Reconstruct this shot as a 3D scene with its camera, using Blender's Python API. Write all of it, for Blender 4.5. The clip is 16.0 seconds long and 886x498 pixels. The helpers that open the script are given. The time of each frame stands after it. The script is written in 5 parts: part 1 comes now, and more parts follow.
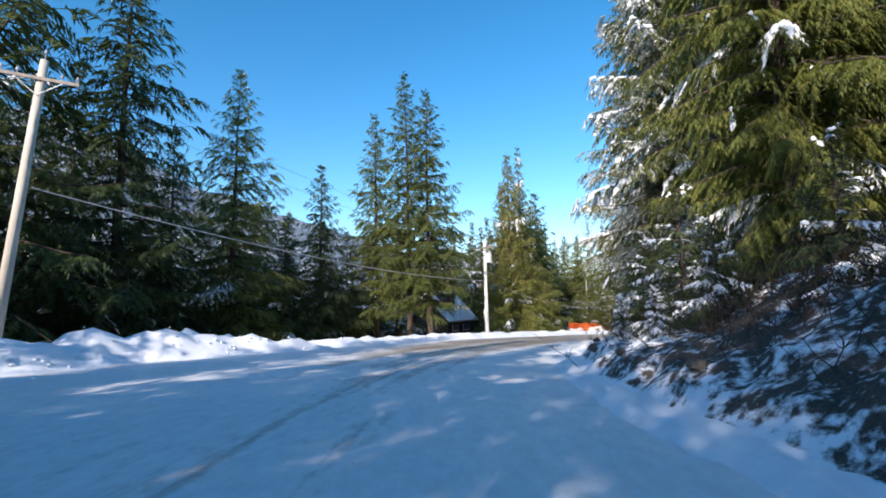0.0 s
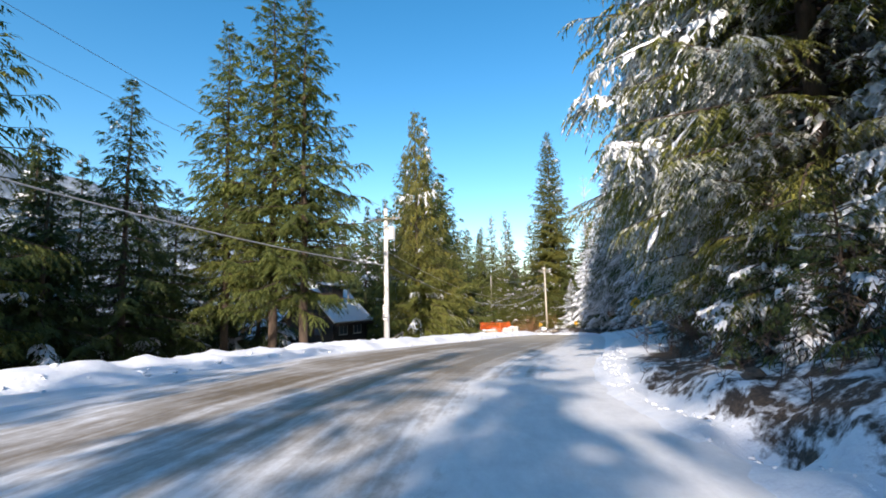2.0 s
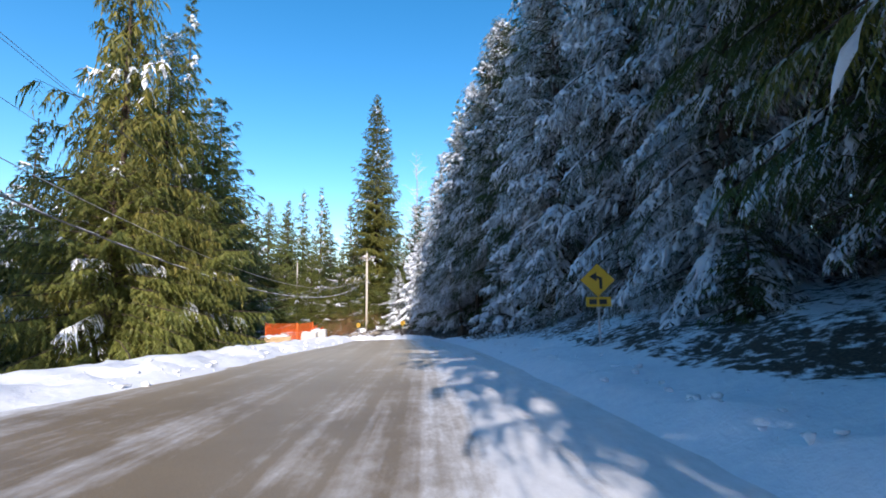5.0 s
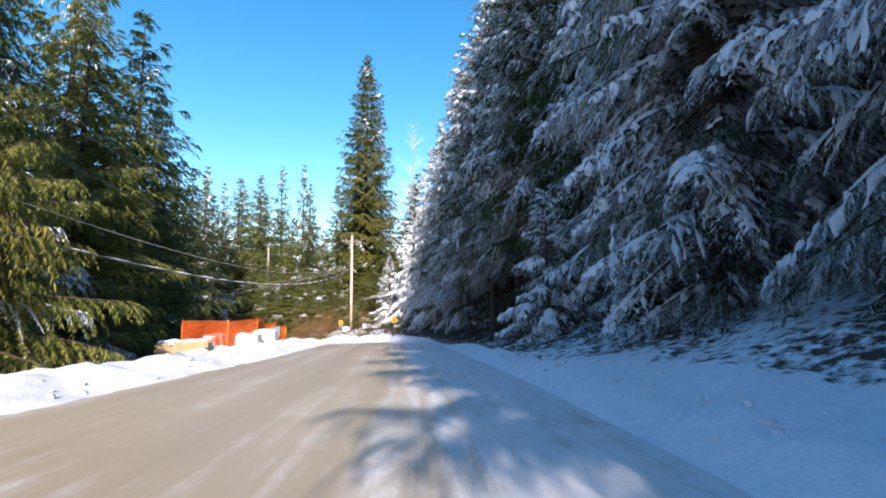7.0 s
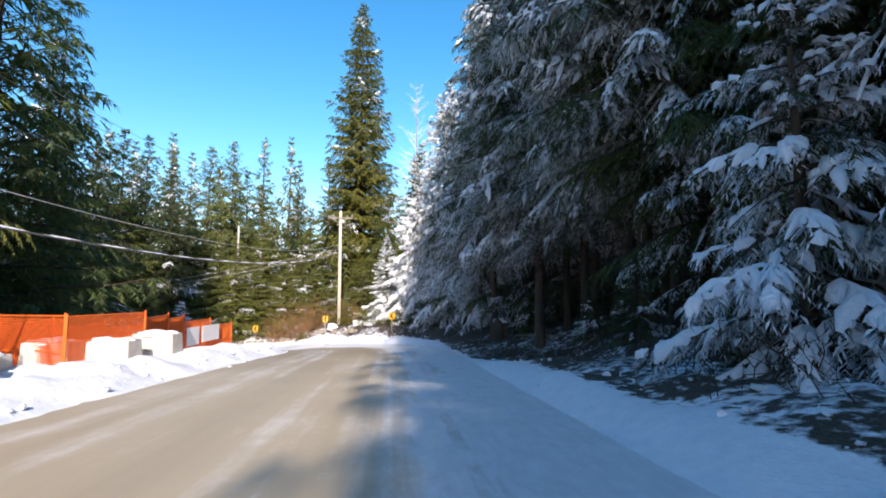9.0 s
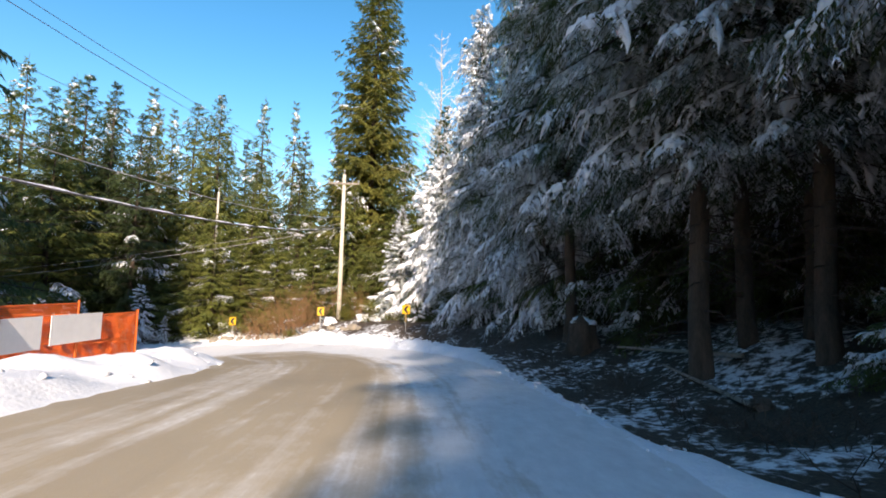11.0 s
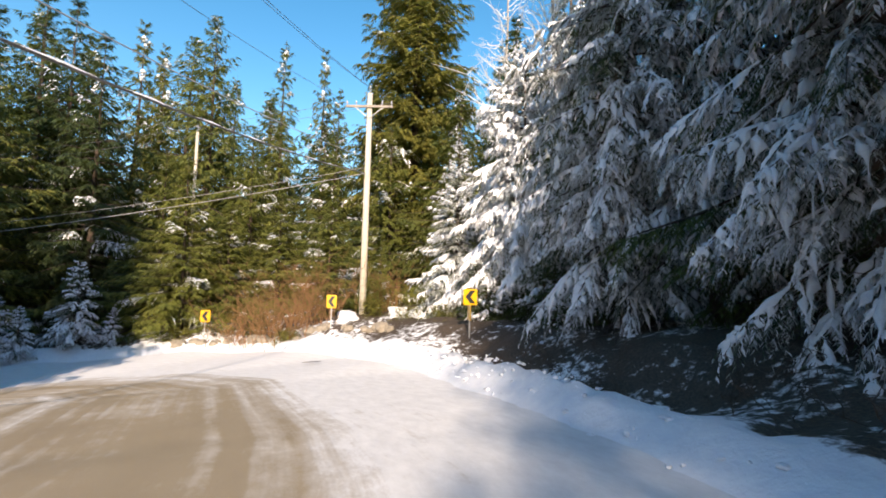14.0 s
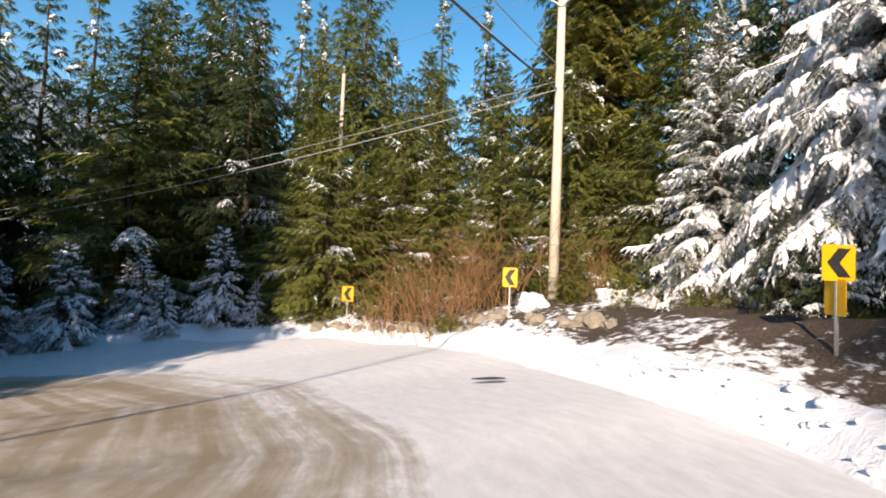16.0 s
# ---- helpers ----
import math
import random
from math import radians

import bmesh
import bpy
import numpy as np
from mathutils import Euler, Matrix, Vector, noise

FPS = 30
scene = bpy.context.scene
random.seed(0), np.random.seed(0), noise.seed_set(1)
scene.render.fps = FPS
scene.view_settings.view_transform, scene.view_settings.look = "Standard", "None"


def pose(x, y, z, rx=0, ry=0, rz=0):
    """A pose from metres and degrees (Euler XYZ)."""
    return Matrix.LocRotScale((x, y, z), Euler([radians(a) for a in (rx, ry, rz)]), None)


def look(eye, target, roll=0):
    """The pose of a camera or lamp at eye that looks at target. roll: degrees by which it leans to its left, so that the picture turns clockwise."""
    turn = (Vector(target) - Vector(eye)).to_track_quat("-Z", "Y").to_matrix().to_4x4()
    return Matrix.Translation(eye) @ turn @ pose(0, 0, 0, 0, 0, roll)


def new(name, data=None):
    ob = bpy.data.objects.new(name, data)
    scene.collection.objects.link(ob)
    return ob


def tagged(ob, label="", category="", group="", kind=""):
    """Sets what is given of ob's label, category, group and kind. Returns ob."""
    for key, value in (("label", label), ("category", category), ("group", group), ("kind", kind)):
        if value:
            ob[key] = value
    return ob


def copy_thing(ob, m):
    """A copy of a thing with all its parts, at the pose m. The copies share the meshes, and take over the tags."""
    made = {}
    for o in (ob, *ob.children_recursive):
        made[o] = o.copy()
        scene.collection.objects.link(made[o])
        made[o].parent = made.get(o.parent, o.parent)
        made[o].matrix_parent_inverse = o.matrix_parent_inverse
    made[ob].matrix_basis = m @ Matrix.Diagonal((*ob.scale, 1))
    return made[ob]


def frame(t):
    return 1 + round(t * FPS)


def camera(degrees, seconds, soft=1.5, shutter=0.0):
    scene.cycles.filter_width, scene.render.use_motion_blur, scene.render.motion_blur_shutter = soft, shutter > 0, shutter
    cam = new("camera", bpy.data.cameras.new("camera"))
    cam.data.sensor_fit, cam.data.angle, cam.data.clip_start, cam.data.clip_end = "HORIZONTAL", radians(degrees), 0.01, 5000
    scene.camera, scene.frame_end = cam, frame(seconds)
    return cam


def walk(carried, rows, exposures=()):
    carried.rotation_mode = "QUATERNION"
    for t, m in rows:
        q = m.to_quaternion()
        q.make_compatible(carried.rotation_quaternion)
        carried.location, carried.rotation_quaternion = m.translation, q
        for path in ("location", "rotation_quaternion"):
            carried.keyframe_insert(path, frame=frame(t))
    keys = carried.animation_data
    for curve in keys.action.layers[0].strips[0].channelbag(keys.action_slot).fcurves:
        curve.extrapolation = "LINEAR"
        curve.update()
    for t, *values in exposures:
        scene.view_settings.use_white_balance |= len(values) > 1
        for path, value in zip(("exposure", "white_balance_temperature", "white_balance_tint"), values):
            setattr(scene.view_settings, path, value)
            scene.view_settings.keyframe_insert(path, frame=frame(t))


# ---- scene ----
cam = camera(87.0, 16.0, soft=1.8)
METRES, EYE = 88.0, 1.25   # length of the drive, height of the lens over the road
ROWS = [
    (0.0, 0.0, 0.0, 0.0, 0.15, 6.76, 1.25),
    (0.5, -0.0019, 0.0364, -0.0013, -1.6, 6.65, 1.0),
    (1.0, -0.0013, 0.0726, -0.0027, -4.88, 6.42, 1.14),
    (1.5, 0.0019, 0.1087, -0.004, -8.65, 6.36, 1.24),
    (2.0, 0.0073, 0.1445, -0.0054, -12.86, 6.52, 1.36),
    (2.5, 0.0158, 0.1801, -0.0067, -17.09, 6.39, 1.35),
    (3.0, 0.0269, 0.215, -0.008, -21.72, 6.39, 1.52),
    (3.5, 0.0403, 0.2488, -0.0097, -26.33, 6.28, 1.29),
    (4.0, 0.0568, 0.2815, -0.0112, -30.77, 6.27, 0.85),
    (4.5, 0.0753, 0.3127, -0.0126, -34.52, 6.22, 0.79),
    (7.0, 0.1701, 0.4606, -0.0208, -35.2, 5.67, 0.45),
    (7.5, 0.1876, 0.4892, -0.0225, -35.32, 5.76, 0.29),
    (8.0, 0.205, 0.5172, -0.0242, -35.48, 5.5, 0.17),
    (8.5, 0.2218, 0.5447, -0.0259, -35.36, 5.39, 0.25),
    (9.0, 0.2377, 0.5719, -0.0278, -34.91, 5.23, 0.17),
    (9.5, 0.2538, 0.5994, -0.0297, -34.19, 5.06, -0.1),
    (12.0, 0.322, 0.7246, -0.0386, -32.53, 4.66, -1.53),
    (12.5, 0.3344, 0.7477, -0.0404, -32.38, 4.57, -1.22),
    (13.0, 0.3462, 0.7701, -0.0423, -31.67, 4.49, -1.01),
    (13.5, 0.3567, 0.7925, -0.0443, -29.84, 4.41, -1.14),
    (14.0, 0.3658, 0.815, -0.046, -26.74, 4.25, -1.41),
    (14.5, 0.3726, 0.8373, -0.0483, -23.17, 3.42, -1.57),
    (15.0, 0.3774, 0.8592, -0.0503, -18.52, 3.37, -2.16),
    (15.5, 0.3801, 0.881, -0.0526, -13.47, 2.92, -1.74),
    (16.0, 0.3798, 0.9032, -0.0548, -7.64, 2.42, -2.41),
]
walk(cam, [(t, pose(METRES * x, METRES * y, EYE + METRES * z, 90 + pitch, roll, yaw)) for t, x, y, z, yaw, pitch, roll in ROWS],
     exposures=((0, 0.42, 6500, 18), (2.7, 0.46, 7000, 18), (4.2, 0.34, 6300, 20), (7, 0.68, 6700, 20), (9.5, 0.7, 7000, 20), (12, 0.72, 7900, 20), (14, 0.7, 8000, 20), (16, 0.52, 7900, 20)))
# ---- light: a clear winter sky, a low sun behind the drive ----
SUN_AZ, SUN_EL = 204.5, 26.0   # degrees clockwise from +y, and above the horizon
world = bpy.data.worlds.new("sky")
scene.world = world
world.use_nodes = True
wn, wl = world.node_tree.nodes, world.node_tree.links
sky = wn.new("ShaderNodeTexSky")
sky.sky_type, sky.sun_disc = "NISHITA", False
sky.sun_elevation, sky.sun_rotation = radians(SUN_EL), radians(SUN_AZ)
sky.altitude, sky.air_density, sky.dust_density, sky.ozone_density = 100, 1.0, 0.5, 1.5
tone = wn.new("ShaderNodeHueSaturation")
tone.inputs["Saturation"].default_value = 1.42
tone.inputs["Hue"].default_value = 0.491
tone.inputs["Value"].default_value = 1.22
wl.new(sky.outputs[0], tone.inputs["Color"])
wl.new(tone.outputs[0], wn["Background"].inputs[0])
wn["Background"].inputs[1].default_value = 0.15
sun = new("sun", bpy.data.lights.new("sun", "SUN"))
sun.data.energy, sun.data.angle, sun.data.color = 5.0, radians(0.53), (1.0, 0.93, 0.82)
to_sun = Vector((math.sin(radians(SUN_AZ)) * math.cos(radians(SUN_EL)), math.cos(radians(SUN_AZ)) * math.cos(radians(SUN_EL)), math.sin(radians(SUN_EL))))
sun.matrix_world = look(to_sun * 200, (0, 0, 0))

# ---- materials ----
def material(name, rough=0.8, metal=0.0):
    m = bpy.data.materials.new(name)
    m.use_nodes = True
    b = m.node_tree.nodes["Principled BSDF"]
    b.inputs["Roughness"].default_value, b.inputs["Metallic"].default_value = rough, metal
    return m, m.node_tree.nodes, m.node_tree.links, b


def ramp(nodes, links, src, stops):
    r = nodes.new("ShaderNodeValToRGB")
    while len(r.color_ramp.elements) < len(stops):
        r.color_ramp.elements.new(0.5)
    for e, (p, c) in zip(r.color_ramp.elements, stops):
        e.position, e.color = p, (*c, 1) if len(c) == 3 else c
    links.new(src, r.inputs[0])
    return r.outputs[0]


def noise_tex(nodes, links, scale, detail=4.0, vec=None, rough=0.6):
    n = nodes.new("ShaderNodeTexNoise")
    n.inputs["Scale"].default_value, n.inputs["Detail"].default_value, n.inputs["Roughness"].default_value = scale, detail, rough
    if vec is None:
        co = nodes.new("ShaderNodeTexCoord")
        vec = co.outputs["Object"]
    links.new(vec, n.inputs["Vector"])
    return n.outputs["Fac"]


def mapped(nodes, links, src, scale):
    mp = nodes.new("ShaderNodeMapping")
    mp.inputs["Scale"].default_value = scale
    links.new(src, mp.inputs["Vector"])
    return mp.outputs[0]


def maths(nodes, links, op, a, b):
    n = nodes.new("ShaderNodeMath")
    n.operation = op
    for i, v in enumerate((a, b)):
        if isinstance(v, (int, float)):
            n.inputs[i].default_value = v
        else:
            links.new(v, n.inputs[i])
    return n.outputs[0]


def mix_rgb(nodes, links, fac, a, b, mode="MIX"):
    n = nodes.new("ShaderNodeMix")
    n.data_type, n.blend_type = "RGBA", mode
    for sock, v in ((n.inputs[0], fac), (n.inputs[6], a), (n.inputs[7], b)):
        if isinstance(v, (int, float)):
            sock.default_value = v
        elif isinstance(v, tuple):
            sock.default_value = (*v, 1)
        else:
            links.new(v, sock)
    return n.outputs[2]


def bumped(nodes, links, b, height, strength=0.3, dist=0.02):
    n = nodes.new("ShaderNodeBump")
    n.inputs["Strength"].default_value, n.inputs["Distance"].default_value = strength, dist
    links.new(height, n.inputs["Height"])
    links.new(n.outputs[0], b.inputs["Normal"])


def plain(name, c1, c2, scale=6.0, rough=0.8, metal=0.0, bump=0.2, dist=0.01, stretch=(1, 1, 1)):
    """Two-tone surface with grain at two scales."""
    m, n, l, b = material(name, rough, metal)
    co = n.new("ShaderNodeTexCoord")
    v = mapped(n, l, co.outputs["Object"], stretch)
    f = noise_tex(n, l, scale, 6, v)
    g = noise_tex(n, l, scale * 7, 4, v)
    s = maths(n, l, "ADD", maths(n, l, "MULTIPLY", f, 0.65), maths(n, l, "MULTIPLY", g, 0.35))
    l.new(ramp(n, l, s, [(0.32, c1), (0.68, c2)]), b.inputs["Base Color"])
    bumped(n, l, b, s, bump, dist)
    return m


def needle_material(name, dark, mid, light, frost=0.0):
    """Conifer needles: per-twig colour, thin and slightly translucent."""
    m, n, l, b = material(name, 0.6)
    geo = n.new("ShaderNodeNewGeometry")
    info = n.new("ShaderNodeObjectInfo")
    f = noise_tex(n, l, 0.35, 3)
    k = maths(n, l, "ADD", maths(n, l, "MULTIPLY", geo.outputs["Random Per Island"], 0.55), maths(n, l, "MULTIPLY", f, 0.5))
    k = maths(n, l, "ADD", k, maths(n, l, "MULTIPLY", info.outputs["Random"], 0.12))
    col = ramp(n, l, k, [(0.2, dark), (0.55, mid), (0.92, light)])
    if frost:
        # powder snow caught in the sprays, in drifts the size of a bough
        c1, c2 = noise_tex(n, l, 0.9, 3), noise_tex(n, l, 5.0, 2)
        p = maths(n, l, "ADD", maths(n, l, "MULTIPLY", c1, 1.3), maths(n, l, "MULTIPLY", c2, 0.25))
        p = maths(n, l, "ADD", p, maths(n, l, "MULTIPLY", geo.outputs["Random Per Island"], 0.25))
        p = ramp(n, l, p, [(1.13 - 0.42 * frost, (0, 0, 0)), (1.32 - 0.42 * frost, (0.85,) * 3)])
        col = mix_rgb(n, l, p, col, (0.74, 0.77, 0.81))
    l.new(col, b.inputs["Base Color"])
    tr = n.new("ShaderNodeBsdfTranslucent")
    l.new(mix_rgb(n, l, 0.5, col, (0.16, 0.2, 0.02)), tr.inputs[0])
    mx = n.new("ShaderNodeMixShader")
    mx.inputs[0].default_value = 0.4
    l.new(b.outputs[0], mx.inputs[1])
    l.new(tr.outputs[0], mx.inputs[2])
    l.new(mx.outputs[0], n["Material Output"].inputs[0])
    return m


def snow_material():
    m, n, l, b = material("snow", 0.75)
    f = noise_tex(n, l, 1.3, 5)
    g = noise_tex(n, l, 14.0, 5)
    l.new(ramp(n, l, f, [(0.3, (0.77, 0.81, 0.87)), (0.7, (0.88, 0.905, 0.935))]), b.inputs["Base Color"])
    b.inputs["Subsurface Weight"].default_value = 0.0
    h = noise_tex(n, l, 45.0, 3)
    bumped(n, l, b, maths(n, l, "ADD", maths(n, l, "ADD", f, maths(n, l, "MULTIPLY", g, 0.5)), maths(n, l, "MULTIPLY", h, 0.25)), 0.75, 0.06)
    return m


def ground_material():
    """Snow cover over forest litter; litter shows on steep and on raised rough spots."""
    m, n, l, b = material("snow_ground", 0.8)
    co = n.new("ShaderNodeTexCoord")
    v = co.outputs["Object"]
    f = noise_tex(n, l, 0.5, 6, v)
    g = noise_tex(n, l, 5.0, 6, v)
    h = noise_tex(n, l, 22.0, 4, v)
    att = n.new("ShaderNodeAttribute")
    att.attribute_name = "cover"
    snowc = ramp(n, l, g, [(0.3, (0.77, 0.81, 0.87)), (0.7, (0.88, 0.905, 0.935))])
    litter = ramp(n, l, h, [(0.3, (0.025, 0.018, 0.014)), (0.5, (0.06, 0.043, 0.031)), (0.72, (0.12, 0.09, 0.06))])
    k = maths(n, l, "ADD", maths(n, l, "MULTIPLY", f, 0.5), maths(n, l, "MULTIPLY", g, 0.5))
    k = maths(n, l, "ADD", k, maths(n, l, "SUBTRACT", att.outputs["Fac"], 0.5))
    k = ramp(n, l, k, [(0.44, (0, 0, 0)), (0.52, (1, 1, 1))])
    l.new(mix_rgb(n, l, k, litter, snowc), b.inputs["Base Color"])
    bumped(n, l, b, maths(n, l, "ADD", g, maths(n, l, "MULTIPLY", h, 0.4)), 0.5, 0.05)
    return m


def road_material():
    """Worn asphalt, sanded and damp, with packed snow left between the wheel tracks. UV: x across in metres, y along."""
    m, n, l, b = material("road_surface", 0.6)
    uv = n.new("ShaderNodeUVMap")
    sep = n.new("ShaderNodeSeparateXYZ")
    l.new(uv.outputs[0], sep.inputs[0])
    streak = noise_tex(n, l, 1.0, 5, mapped(n, l, uv.outputs[0], (1.1, 0.06, 1)))
    patch = noise_tex(n, l, 0.35, 5, uv.outputs[0])
    sweep = noise_tex(n, l, 1.0, 3, mapped(n, l, uv.outputs[0], (3.2, 0.045, 1)))
    fine = noise_tex(n, l, 5.0, 8, mapped(n, l, uv.outputs[0], (1.0, 0.45, 1)), 0.72)
    grit = noise_tex(n, l, 70.0, 3, uv.outputs[0])
    # share of packed snow across the road, and along it
    across = n.new("ShaderNodeMapRange")
    across.inputs[1].default_value, across.inputs[2].default_value = -7.0, 13.0
    l.new(sep.outputs[0], across.inputs[0])
    ca = ramp(n, l, across.outputs[0], [(0.0, (0.95,) * 3), (0.25, (0.86,) * 3), (0.325, (0.68,) * 3), (0.365, (0.34,) * 3), (0.395, (0.14,) * 3), (0.47, (0.12,) * 3), (0.53, (0.26,) * 3), (0.58, (0.13,) * 3), (0.63, (0.22,) * 3), (0.68, (0.5,) * 3), (0.78, (0.8,) * 3)])
    along = n.new("ShaderNodeMapRange")
    along.inputs[1].default_value, along.inputs[2].default_value = -20.0, 120.0
    l.new(sep.outputs[1], along.inputs[0])
    cb = ramp(n, l, along.outputs[0], [(0.0, (0.66,) * 3), (0.2, (0.62,) * 3), (0.26, (0.36,) * 3), (0.33, (0.1,) * 3), (0.4, (0.0,) * 3), (0.74, (0.02,) * 3), (0.82, (0.12,) * 3), (1.0, (0.2,) * 3)])
    k = maths(n, l, "ADD", ca, cb)
    k = maths(n, l, "ADD", k, maths(n, l, "MULTIPLY", maths(n, l, "SUBTRACT", streak, 0.5), 0.9))
    k = maths(n, l, "ADD", k, maths(n, l, "MULTIPLY", maths(n, l, "SUBTRACT", sweep, 0.5), 0.9))
    k = maths(n, l, "ADD", k, maths(n, l, "MULTIPLY", maths(n, l, "SUBTRACT", patch, 0.5), 0.7))
    k = maths(n, l, "ADD", k, maths(n, l, "MULTIPLY", maths(n, l, "SUBTRACT", fine, 0.5), 0.6))
    k = ramp(n, l, k, [(0.18, (0.0,) * 3), (0.42, (0.35,) * 3), (0.7, (1,) * 3)])
    tar = ramp(n, l, maths(n, l, "ADD", maths(n, l, "MULTIPLY", grit, 0.5), maths(n, l, "MULTIPLY", patch, 0.5)), [(0.35, (0.165, 0.125, 0.082)), (0.65, (0.31, 0.24, 0.155))])
    # Sand on the asphalt, paled further to paint in the sunlit stretch.
    sunny_sand = ramp(n, l, along.outputs[0], [(0.42, (0.0,) * 3), (0.5, (1.0,) * 3), (0.61, (1.0,) * 3), (0.69, (0.5,) * 3)])
    tar = mix_rgb(n, l, maths(n, l, "MULTIPLY", sunny_sand, maths(n, l, "ADD", 0.35, maths(n, l, "MULTIPLY", streak, 0.6))), tar, (0.62, 0.52, 0.37))
    sn = ramp(n, l, fine, [(0.3, (0.66, 0.67, 0.68)), (0.7, (0.84, 0.85, 0.86))])
    l.new(mix_rgb(n, l, k, tar, sn), b.inputs["Base Color"])
    l.new(ramp(n, l, k, [(0.0, (0.5,) * 3), (0.6, (0.7,) * 3)]), b.inputs["Roughness"])
    b.inputs["Specular IOR Level"].default_value = 0.35
    bumped(n, l, b, maths(n, l, "ADD", maths(n, l, "MULTIPLY", k, 0.6), maths(n, l, "ADD", maths(n, l, "MULTIPLY", fine, 0.3), maths(n, l, "MULTIPLY", grit, 0.1))), 0.5, 0.03)
    return m


def hill_material():
    """A far wooded mountainside under snow, with distance haze painted into its blue-grey tones."""
    m, n, l, b = material("far_woods", 0.9)
    f = noise_tex(n, l, 0.012, 6)
    g = noise_tex(n, l, 0.09, 5)
    s = maths(n, l, "ADD", maths(n, l, "MULTIPLY", f, 0.6), maths(n, l, "MULTIPLY", g, 0.4))
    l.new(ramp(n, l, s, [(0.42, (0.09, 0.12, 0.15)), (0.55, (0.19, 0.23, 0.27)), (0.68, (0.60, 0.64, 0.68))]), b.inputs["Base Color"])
    return m


SNOW = snow_material()
GROUND = ground_material()
ROAD = road_material()
HILL = hill_material()
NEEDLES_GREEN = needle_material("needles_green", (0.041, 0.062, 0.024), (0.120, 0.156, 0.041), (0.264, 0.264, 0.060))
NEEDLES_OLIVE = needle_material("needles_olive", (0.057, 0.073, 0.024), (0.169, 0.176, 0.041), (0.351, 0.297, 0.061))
# The dark frosted needles hold some of the roadside row's shade in their colour.
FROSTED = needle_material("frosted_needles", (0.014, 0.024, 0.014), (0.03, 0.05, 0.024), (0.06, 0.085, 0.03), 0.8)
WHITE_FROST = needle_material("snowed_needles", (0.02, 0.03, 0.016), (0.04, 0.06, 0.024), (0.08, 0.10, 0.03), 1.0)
# Lighter, yellower needles: sunshine on the foliage is put into the colour.
BRIGHT = needle_material("sun_brightened_needles", (0.055, 0.08, 0.02), (0.16, 0.19, 0.045), (0.32, 0.31, 0.07), 0.2)
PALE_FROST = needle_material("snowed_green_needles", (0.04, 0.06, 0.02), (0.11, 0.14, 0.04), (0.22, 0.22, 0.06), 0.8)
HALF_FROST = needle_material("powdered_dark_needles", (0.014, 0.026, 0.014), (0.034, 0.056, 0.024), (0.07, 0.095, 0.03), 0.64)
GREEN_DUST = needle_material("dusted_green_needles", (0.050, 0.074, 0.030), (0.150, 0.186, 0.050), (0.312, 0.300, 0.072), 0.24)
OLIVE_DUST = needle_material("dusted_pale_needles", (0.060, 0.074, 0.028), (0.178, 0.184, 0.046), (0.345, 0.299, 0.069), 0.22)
# Darkened copy of the dusted needles, for trees that stand in shade.
DARK_FROST = needle_material("shaded_dusted_needles", (0.023, 0.038, 0.020), (0.058, 0.090, 0.037), (0.120, 0.156, 0.043), 0.28)
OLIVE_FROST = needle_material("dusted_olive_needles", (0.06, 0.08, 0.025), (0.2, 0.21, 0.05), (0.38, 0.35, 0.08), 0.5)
BARK = plain("bark", (0.035, 0.025, 0.018), (0.14, 0.10, 0.075), 5, 0.95, 0, 0.8, 0.04, (1, 1, 0.25))
DEAD = plain("dead_twig", (0.03, 0.022, 0.018), (0.10, 0.07, 0.055), 9, 0.95)
POLE_WOOD = plain("pole_wood", (0.44, 0.39, 0.31), (0.68, 0.62, 0.52), 6, 0.85, 0, 0.4, 0.01, (1, 1, 0.1))
# Pole wood lifted to near white: the sun's glare is in the colour.
PALE_POLE = plain("sunlit_pole_wood", (0.66, 0.63, 0.58), (0.84, 0.82, 0.78), 6, 0.85, 0, 0.4, 0.01, (1, 1, 0.1))
GREY_WOOD = plain("weathered_wood", (0.22, 0.19, 0.16), (0.42, 0.37, 0.31), 8, 0.9, 0, 0.4, 0.01, (1, 1, 0.3))
LUMBER = plain("lumber", (0.38, 0.26, 0.13), (0.56, 0.41, 0.23), 10, 0.8)
STEEL = plain("galvanised_steel", (0.32, 0.33, 0.34), (0.52, 0.53, 0.54), 12, 0.5, 0.7)
CAN = plain("painted_can", (0.62, 0.63, 0.62), (0.74, 0.74, 0.72), 8, 0.5)
PORCELAIN = plain("porcelain", (0.28, 0.30, 0.33), (0.42, 0.44, 0.47), 8, 0.3)
# Dark cable raised to light grey, so that it looks lit by the sun.
CABLE = plain("cable_sunlit_grey", (0.3, 0.295, 0.29), (0.5, 0.49, 0.48), 20, 0.35)
CONDUCTOR = plain("bare_wire", (0.10, 0.10, 0.10), (0.22, 0.22, 0.21), 20, 0.5, 0.5)
YELLOW = plain("sign_yellow", (0.66, 0.36, 0.01), (0.74, 0.43, 0.015), 5, 0.45)
BLACK = plain("sign_black", (0.012, 0.012, 0.012), (0.03, 0.03, 0.03), 5, 0.5)
ORANGE = plain("orange_paint", (0.62, 0.11, 0.015), (0.80, 0.17, 0.02), 3, 0.55)
CONCRETE = plain("concrete", (0.38, 0.36, 0.33), (0.56, 0.54, 0.50), 3, 0.9)
PAPER = plain("white_board", (0.74, 0.74, 0.73), (0.84, 0.84, 0.83), 4, 0.7)
STONE = plain("rock", (0.17, 0.15, 0.12), (0.40, 0.35, 0.28), 2.5, 0.95, 0, 0.8, 0.05)
